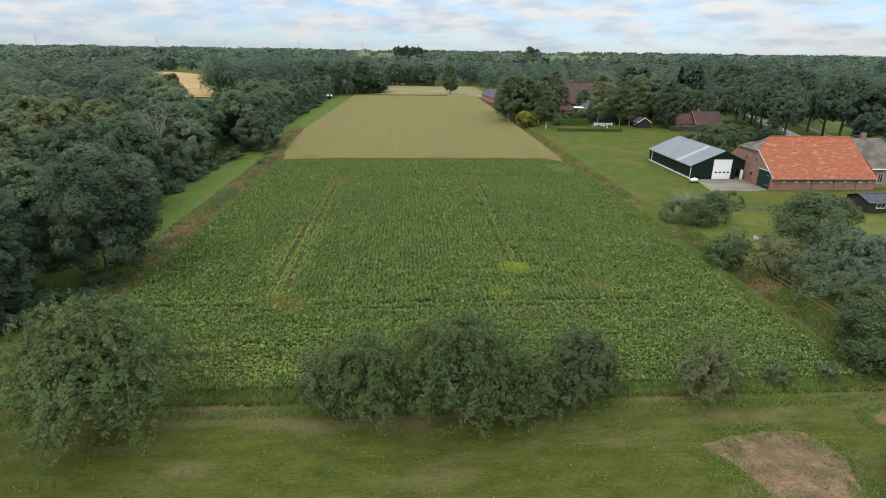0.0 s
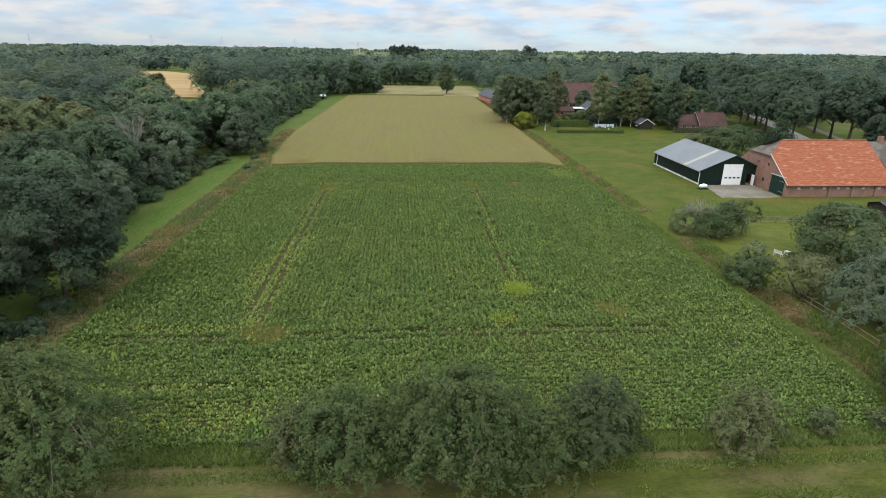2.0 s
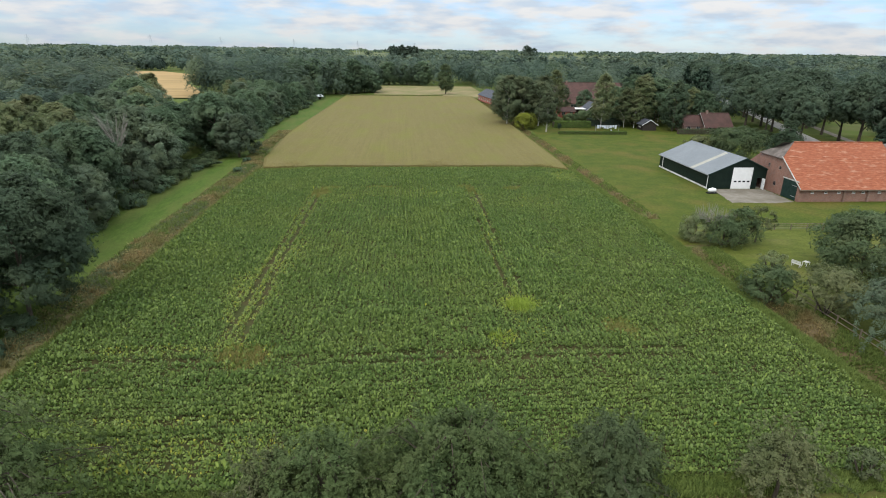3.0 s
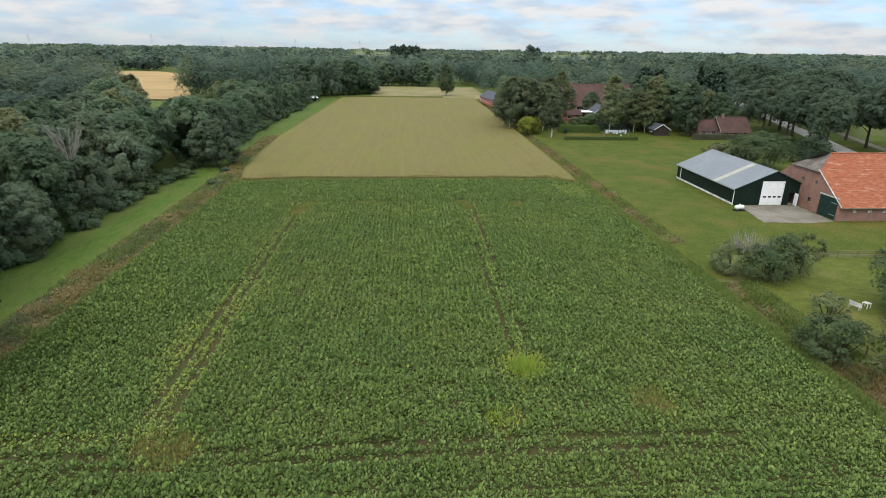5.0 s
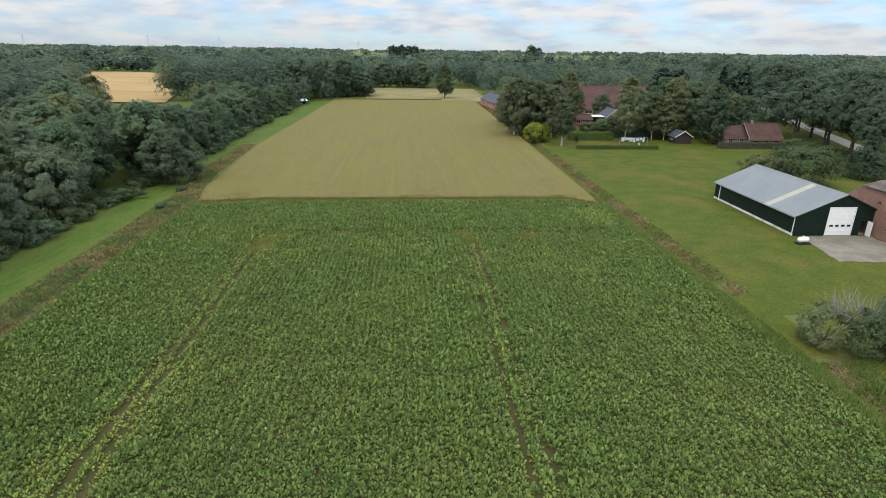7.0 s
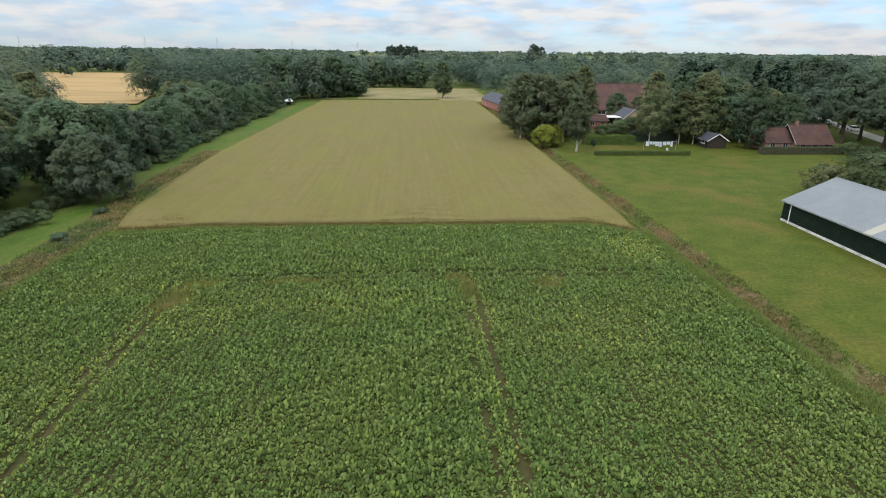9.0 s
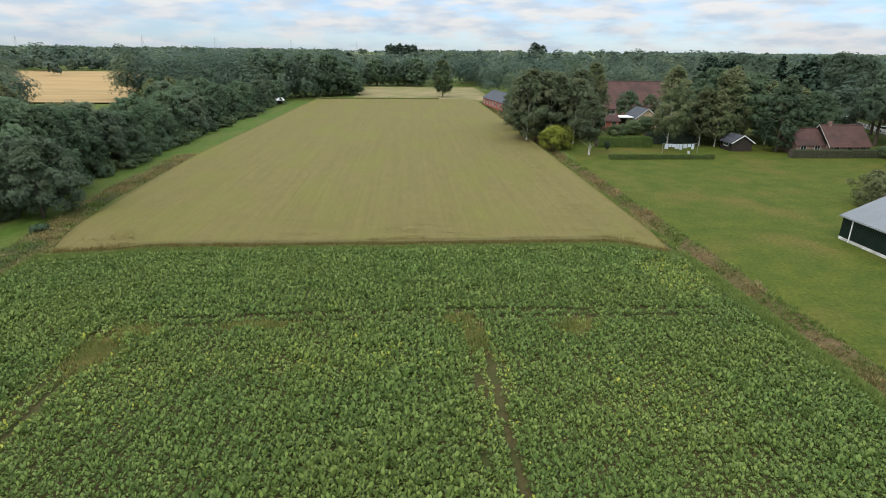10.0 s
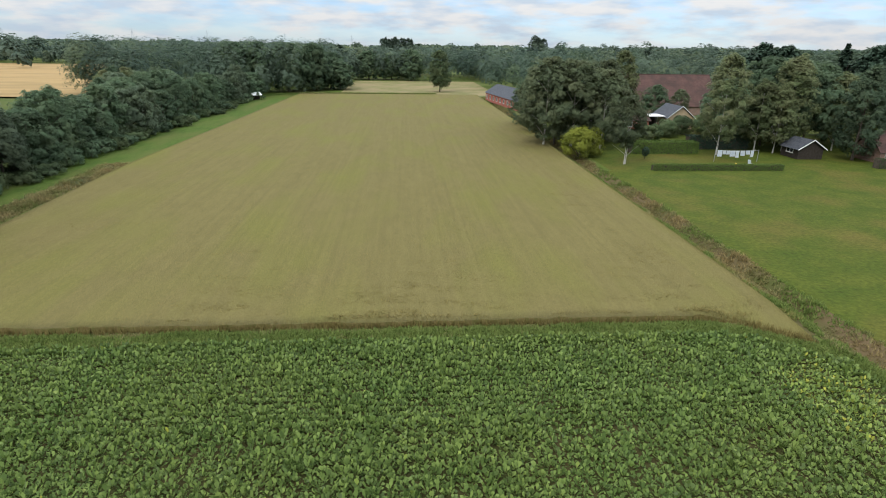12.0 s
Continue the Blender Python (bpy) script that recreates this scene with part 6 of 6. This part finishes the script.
def house(name, label, x0, x1, y0, y1, eave, ridge, wall, roof, along="x", category="house", windows=3, over=0.4, gable=None, chimney=True, courses=14):
    """A gabled building: walls, two slopes, windows and a door on its front."""
    ob = thing(name, label, category)
    t = 0.25
    if along == "x":
        m = (y0 + y1) / 2
        n = (ridge - eave) / (m - y0)
        e = eave - over * n
        part("wall", boxes((x0, x1, y0, y0 + t, 0, eave)), M[wall], ob)
        part("wall", boxes((x0, x1, y1 - t, y1, 0, eave)), M[wall], ob)
        for x, w in ((x0, t), (x1, -t)):
            part("wall", prism(bmesh.new(), [(x, y0 + t, 0), (x, y1 - t, 0), (x, y1 - t, eave), (x, m, ridge - 0.12), (x, y0 + t, eave)], (w, 0, 0)), M[wall], ob)
        part("roof", roof_slope(bmesh.new(), (x0 - over, y0 - over, e), (x1 + over, y0 - over, e), (x1 + over, m, ridge), (x0 - over, m, ridge), courses), M[roof], ob)
        part("roof", roof_slope(bmesh.new(), (x0 - over, y1 + over, e), (x1 + over, y1 + over, e), (x1 + over, m, ridge), (x0 - over, m, ridge), courses), M[roof], ob)
        part("ridge_tiles", tube(bmesh.new(), [(x0 - over, m, ridge), (x1 + over, m, ridge)], [0.12, 0.12], 7), M[roof], ob)
        if gable:      # boarded gable with white bargeboards
            part("gable", prism(bmesh.new(), [(x0 - 0.05, y0 + t, eave), (x0 - 0.05, y1 - t, eave), (x0 - 0.05, m, ridge - 0.2)], (0.046, 0, 0)), M[gable], ob, "dark boarded gable")
            for ya in (y0 - over, y1 + over):
                part("bargeboard", prism(bmesh.new(), [(x0 - over - 0.04, ya, e - 0.1), (x0 - over - 0.04, m, ridge - 0.1), (x0 - over - 0.04, m, ridge + 0.07), (x0 - over - 0.04, ya, e + 0.07)], (0.035, 0, 0)), M["white_dirty"], ob)
            window(ob, "x-", m - 0.5, m + 0.5, eave + 0.5, eave + 1.5, x0 - 0.052)
        if chimney:
            part("chimney", boxes((x0 + 1.4, x0 + 2.0, m - 0.3, m + 0.3, ridge - 0.5, ridge + 0.7)), M["brick_brown"], ob)
        step = (x1 - x0) / windows
        for k in range(windows):
            window(ob, "y-", x0 + step * (k + 0.3), x0 + step * (k + 0.7), 0.9, min(2.1, eave - 0.25), y0 - 0.002)
    else:
        m = (x0 + x1) / 2
        n = (ridge - eave) / (m - x0)
        e = eave - over * n
        part("wall", boxes((x0, x0 + t, y0, y1, 0, eave)), M[wall], ob)
        part("wall", boxes((x1 - t, x1, y0, y1, 0, eave)), M[wall], ob)
        for y, w in ((y0, t), (y1, -t)):
            part("wall", prism(bmesh.new(), [(x0 + t, y, 0), (x1 - t, y, 0), (x1 - t, y, eave), (m, y, ridge - 0.12), (x0 + t, y, eave)], (0, w, 0)), M[wall], ob)
        part("roof", roof_slope(bmesh.new(), (x0 - over, y0 - over, e), (x0 - over, y1 + over, e), (m, y1 + over, ridge), (m, y0 - over, ridge), courses), M[roof], ob)
        part("roof", roof_slope(bmesh.new(), (x1 + over, y0 - over, e), (x1 + over, y1 + over, e), (m, y1 + over, ridge), (m, y0 - over, ridge), courses), M[roof], ob)
        part("bargeboard", prism(bmesh.new(), [(x0 - over, y0 - over - 0.04, e - 0.08), (m, y0 - over - 0.04, ridge - 0.08), (m, y0 - over - 0.04, ridge + 0.1), (x0 - over, y0 - over - 0.04, e + 0.1)], (0, 0.035, 0)), M["white"], ob)
        part("bargeboard", prism(bmesh.new(), [(x1 + over, y0 - over - 0.04, e - 0.08), (m, y0 - over - 0.04, ridge - 0.08), (m, y0 - over - 0.04, ridge + 0.1), (x1 + over, y0 - over - 0.04, e + 0.1)], (0, 0.035, 0)), M["white"], ob)
        step = (y1 - y0) / windows
        for k in range(windows):
            window(ob, "x-", y0 + step * (k + 0.3), y0 + step * (k + 0.7), 0.9, min(2.1, eave - 0.25), x0 - 0.002)
    return ob


stable = house("brick_stable", "long red brick stable with a dark roof", -4.0, 4.0, -17, 17, 2.9, 5.4, "brick_red", "tile_dark", "y", "barn", 9)
stable.matrix_basis = pose(44.3, 273, 0, 0, 0, 7.5)
house("large_barn", "large barn with a red-brown tiled roof", 70.0, 97.5, 248, 264, 2.8, 10.5, "brick_brown", "tile_brown", "x", "barn", 4)
house("cottage", "pale brick cottage with a grey roof among the trees", 70.4, 76.4, 220, 228, 2.8, 5.2, "brick_pale", "tile_dark", "y", "house", 2)
house("outbuilding", "low red outbuilding with a flat-pitched roof", 59.4, 65.2, 218, 224, 2.3, 3.5, "brick_red", "tile_brown", "x", "outbuilding", 2, chimney=False)
house("bungalow", "brown brick bungalow with a red-brown roof", 94.6, 103.0, 178.8, 186.6, 2.1, 5.7, "brick_brown", "tile_brown", "x", "house", 3, gable="timber_dark")
house("bungalow_wing", "lower wing of the brown brick bungalow", 88.6, 94.55, 180.4, 186.4, 2.1, 4.9, "brick_brown", "tile_brown", "x", "house", 2, over=0.3, chimney=False)
house("garden_shed", "dark timber garden shed with a white-edged roof", 77.0, 81.4, 184.0, 188.5, 1.9, 3.3, "timber_dark", "tile_dark", "y", "shed", 1)
house("farmhouse", "old farmhouse with a grey roof among the trees", 62, 76, 275, 285, 3.0, 8.0, "brick_brown", "tile_grey", "x", "house", 4)
house("outbuilding", "dark timber outbuilding on the garden's edge", 74.4, 82.0, 81.5, 86.5, 1.9, 2.7, "timber_dark", "tile_dark", "x", "shed", 2, chimney=False)


def carport(x0, x1, y0, y1, h):
    """An open car shelter under a flat white roof."""
    ob = thing("carport", "open carport with a flat white roof", "carport")
    part("roof", boxes((x0, x1, y0, y1, h, h + 0.22), bevel=0.02), M["white"], ob, "flat white roof")
    for x in (x0 + 0.15, (x0 + x1) / 2, x1 - 0.25):
        for y in (y0 + 0.15, y1 - 0.25):
            part("post", boxes((x, x + 0.1, y, y + 0.1, 0, h)), M["timber_dark"], ob)
    part("wall", boxes((x0 + 0.1, x1 - 0.1, y1 - 0.14, y1 - 0.02, 0, h - 0.02)), M["timber_dark"], ob)


carport(65.6, 70.2, 221.0, 225.5, 2.7)


def field_cabin():
    ob = thing("field_shelter", "small timber shelter with a white sloping roof", "shelter", (-37.6, 285, 0), 32)
    ob.scale = (0.8, 0.8, 0.8)
    for x in (-1.6, 1.5):
        for y in (-1.2, 1.1):
            part("post", boxes((x, x + 0.12, y, y + 0.12, 0, 2.0 + (0.7 if y > 0 else 0))), M["timber_dark"], ob)
    part("wall", prism(bmesh.new(), [(-1.62, -1.2, 0.1), (-1.62, 1.2, 0.1), (-1.62, 1.2, 2.7), (-1.62, -1.2, 2.0)], (0.05, 0, 0)), M["timber_dark"], ob)
    part("wall", boxes((-1.57, 1.6, 1.23, 1.28, 0.1, 2.7)), M["timber_dark"], ob)
    part("roof", prism(bmesh.new(), [(-1.9, -1.6, 1.9), (-1.9, 1.5, 2.85), (-1.9, 1.5, 2.93), (-1.9, -1.6, 1.98)], (3.8, 0, 0)), M["white"], ob, "white sheet roof")


field_cabin()


# ---- hedges, fences and garden things ----
def hedge(name, label, x0, x1, y0, y1, h, mat, n, size=0.11):
    rng = np.random.default_rng(int(x0 * 10 + y0))
    pick = rng.integers(0, 3, n)
    x, y, z = rng.uniform(x0, x1, n), rng.uniform(y0, y1, n), rng.uniform(0.03, h, n)
    y = np.where(pick == 1, y0, np.where((pick == 2) & (rng.random(n) < 0.5), y1, y))
    z = np.where(pick == 0, h, z)
    at = np.stack([x, y, z], 1) + rng.normal(0, 0.06, (n, 3))
    at[:, 2] = np.maximum(at[:, 2], 0.03)
    face = np.stack([0 * x, np.where(pick == 1, -1.0, 0.2), np.where(pick == 0, 1.0, 0.4)], 1)
    v, f, s = leaf_quads(at, face, np.full(n, size), rng, 0.6)
    ob = thing(name, label, "hedge")
    part("hedge_body", boxes((x0 + 0.06, x1 - 0.06, y0 + 0.06, y1 - 0.06, 0, h - 0.06)), M["bark"], ob)
    leaves = new("foliage", raw_mesh("foliage", v, f, [M[mat]], None, s))
    leaves.parent = ob


hedge("hedge", "low clipped green hedge along the pasture", 47.8, 68.6, 174.9, 175.8, 0.85, "hedge", 9000)
hedge("hedge", "tall dark hedge before the bungalow", 85.0, 104.0, 176.0, 177.4, 1.5, "leaf_bush", 7000, 0.15)
hedge("hedge", "bright leafy hedge in the garden", 50.0, 62.0, 189.0, 191.5, 2.0, "hedge", 7000, 0.2)
hedge("hedge", "dark evergreen hedge behind the washing line", 62.5, 74.0, 193.6, 195.2, 2.4, "needle", 6000, 0.18)


def fence(name, label, places, h=1.1, rails=(0.45, 0.95)):
    ob = thing(name, label, "fence")
    for x, y in places:
        z = float(lie(x, y))
        part("post", boxes((x - 0.05, x + 0.05, y - 0.05, y + 0.05, z - 0.02, z + h), bevel=0.008), M["timber"], ob)
    for (xa, ya), (xb, yb) in zip(places, places[1:]):
        za, zb = float(lie(xa, ya)), float(lie(xb, yb))
        for r in rails:
            part("rail", tube(bmesh.new(), [(xa, ya, za + r), (xb, yb, zb + r)], [0.045, 0.045], 5), M["timber"], ob)


fence("post_and_rail_fence", "weathered post and rail fence above the ditch", [(41.9, y) for y in np.arange(45.2, 62.1, 2.8)])
fence("garden_fence", "thin weathered fence along the garden", [(x, 82.1) for x in np.arange(52, 74, 2.4)], 0.95, (0.3, 0.6, 0.9))


def washing_line():
    ob = thing("washing_line", "washing line hung with white laundry", "washing line", (0, 0, 0))
    x0, x1, y = 61.2, 68.6, 182.0
    for x in (x0, x1):
        part("post", tube(bmesh.new(), [(x, y, 0), (x, y, 2.0)], [0.05, 0.04], 8), M["steel"], ob)
    part("line", tube(bmesh.new(), [(x0 + (x1 - x0) * s, y, 1.95 - 0.5 * s * (1 - s)) for s in np.linspace(0, 1, 9)], [0.012] * 9, 5), M["white"], ob)
    rng = np.random.default_rng(5)
    x = x0 + 0.4
    while x < x1 - 0.9:
        w, drop = rng.uniform(0.4, 0.9), rng.uniform(0.6, 1.15)
        s = (x - x0) / (x1 - x0)
        z = 1.94 - 0.5 * s * (1 - s)
        bm = bmesh.new()
        cols, rows = 7, 4
        g = [[bm.verts.new((x + w * i / cols, y + 0.05 * math.sin(i * 1.7 + j * 0.6 + x) * j / rows, z - drop * j / rows)) for i in range(cols + 1)] for j in range(rows + 1)]
        for j in range(rows):
            for i in range(cols):
                bm.faces.new((g[j][i], g[j][i + 1], g[j + 1][i + 1], g[j + 1][i]))
        bmesh.ops.solidify(bm, geom=bm.faces[:], thickness=0.012)
        part("laundry", bm, M["cloth"], ob)
        x += w + rng.uniform(0.02, 0.18)


washing_line()


def garden_table():
    ob = thing("garden_table", "small white garden table on the lawn", "table", (49.4, 68.4, 0), 20)
    part("tabletop", boxes(*[(-0.3, 0.3, -0.3 + k * 0.12, -0.19 + k * 0.12, 0.51, 0.54) for k in range(5)]), M["white_dirty"], ob)
    for x in (-0.28, 0.23):
        for y in (-0.28, 0.22):
            part("leg", boxes((x, x + 0.05, y, y + 0.05, 0, 0.51)), M["white"], ob)


garden_table()


def garden_bench(x, y, turn):
    ob = thing("garden_bench", "white slatted garden bench on the lawn", "bench", (x, y, 0), turn)
    ob.scale = (0.8, 0.8, 0.85)
    part("seat", boxes(*[(-0.7, 0.7, -0.2 + k * 0.15, -0.08 + k * 0.15, 0.42, 0.45) for k in range(3)]), M["white_dirty"], ob)
    part("backrest", boxes(*[(-0.7, 0.7, 0.24, 0.27, 0.55 + k * 0.14, 0.65 + k * 0.14) for k in range(3)]), M["white_dirty"], ob)
    for lx in (-0.62, 0.56):
        for ly in (-0.2, 0.2):
            part("leg", boxes((lx, lx + 0.06, ly, ly + 0.05, 0, 0.42 if ly < 0 else 0.95)), M["white_dirty"], ob)


garden_bench(48.1, 68.2, 110)


def bird_table():
    ob = thing("small_conifer", "tiny round conifer on the garden lawn", "bush", (50.5, 184.5, 0))
    part("stem", tube(bmesh.new(), [(0, 0, 0), (0, 0, 0.9)], [0.06, 0.03], 6), M["bark"], ob)
    rng = np.random.default_rng(3)
    at = unit(rng.normal(size=(500, 3))) * rng.uniform(0.4, 0.62, (500, 1)) * np.array([1, 1, 1.4]) + np.array([0, 0, 1.2])
    v, f, s = leaf_quads(at, at - np.array([0, 0, 1.2]), np.full(500, 0.14), rng)
    c = new("foliage", raw_mesh("foliage", v, f, [M["needle"]], None, s)); c.parent = ob


bird_table()


def garden_chair(x, y, turn):
    ob = thing("garden_chair", "pale blue folding garden chair behind the hedge", "chair", (x, y, 0), turn)
    part("seat", boxes((-0.25, 0.25, -0.24, 0.22, 0.42, 0.45), bevel=0.01), M["cloth"], ob)
    part("backrest", prism(bmesh.new(), [(-0.25, 0.2, 0.46), (-0.25, 0.24, 0.46), (-0.25, 0.46, 1.12), (-0.25, 0.42, 1.12)], (0.5, 0, 0)), M["cloth"], ob)
    for lx in (-0.25, 0.22):
        for y0, y1 in ((-0.26, 0.18), (0.22, -0.2)):
            part("leg", tube(bmesh.new(), [(lx + 0.015, y0, 0), (lx + 0.015, y1, 0.43)], [0.018, 0.018], 6), M["white"], ob)


garden_chair(65.1, 178.2, 120)


def ball(x, y, r):
    bm = bmesh.new()
    bmesh.ops.create_icosphere(bm, subdivisions=3, radius=r, matrix=Matrix.Translation((0, 0, r)))
    for f in bm.faces:
        f.smooth = True
    ob = part("toy_ball", bm, M["ball"])
    ob.matrix_basis = pose(x, y, 0.004)
    tagged(ob, "small yellow play ball on the garden lawn", "ball")


ball(63.6, 179.6, 0.13)


def pylon(x, y, h, turn):
    ob = thing("pylon", "tall lattice electricity pylon on the skyline", "pylon", (x, y, 0), turn, "power line")
    bm = bmesh.new()
    def half(z):
        return 0.11 * h * (1 - z / h) ** 1.3 + 0.012 * h
    levels = [0, 0.2 * h, 0.38 * h, 0.54 * h, 0.68 * h, 0.8 * h, 0.9 * h, h]
    for a, b in zip(levels, levels[1:]):
        pa, pb = half(a), half(b)
        ca, cb = [(-pa, -pa), (pa, -pa), (pa, pa), (-pa, pa)], [(-pb, -pb), (pb, -pb), (pb, pb), (-pb, pb)]
        for i in range(4):
            j = (i + 1) % 4
            tube(bm, [(*ca[i], a), (*cb[i], b)], [0.2, 0.2], 4)
            tube(bm, [(*ca[i], a), (*cb[j], b)], [0.12, 0.12], 4)
    part("mast", bm, M["pylon"], ob)
    for z, w in ((0.68 * h, 0.24 * h), (0.8 * h, 0.19 * h), (0.9 * h, 0.14 * h)):
        bm = bmesh.new()
        tube(bm, [(-w, 0, z), (w, 0, z)], [0.18, 0.18], 4)
        tube(bm, [(-w, 0, z), (0, 0, z + 0.06 * h), (w, 0, z)], [0.12, 0.12, 0.12], 4)
        part("crossarm", bm, M["pylon"], ob)


for x, y, h in ((-1077, 1800, 46), (-734, 1800, 50), (-565, 1900, 50), (-360, 2000, 46), (-160, 2100, 44), (40, 2200, 42)):
    pylon(x, y, h, 15)
house("greenhouse", "white greenhouses far off on the skyline", -800, -700, 1500, 1540, 5.0, 7.0, "white_dirty", "white", "x", "greenhouse", 6, chimney=False, courses=2)


def car(x, y, turn, paint):
    ob = thing("parked_car", "pale parked car beside the road", "car", (x, y, 0.02), turn)
    bm = bmesh.new()
    prism(bm, [(-2.1, -0.85, 0.3), (2.1, -0.85, 0.3), (2.15, -0.85, 0.75), (1.2, -0.85, 0.95), (-2.1, -0.85, 0.95)], (0, 1.7, 0))
    part("body", bm, M[paint], ob)
    part("cabin", prism(bmesh.new(), [(-1.9, -0.75, 0.95), (1.1, -0.75, 0.95), (0.5, -0.7, 1.45), (-1.5, -0.7, 1.45)], (0, 1.5, 0)), M["glass"], ob)
    part("roof", boxes((-1.45, 0.45, -0.68, 0.78, 1.45, 1.5), bevel=0.02), M[paint], ob)
    for wx in (-1.3, 1.3):
        for wy in (-0.86, 0.72):
            part("wheel", tube(bmesh.new(), [(wx, wy, 0.32), (wx, wy + 0.16, 0.32)], [0.32, 0.32], 14), M["black"], ob)


car(136.0, 214.5, 70, "white")
car(144.5, 238.0, 70, "white")
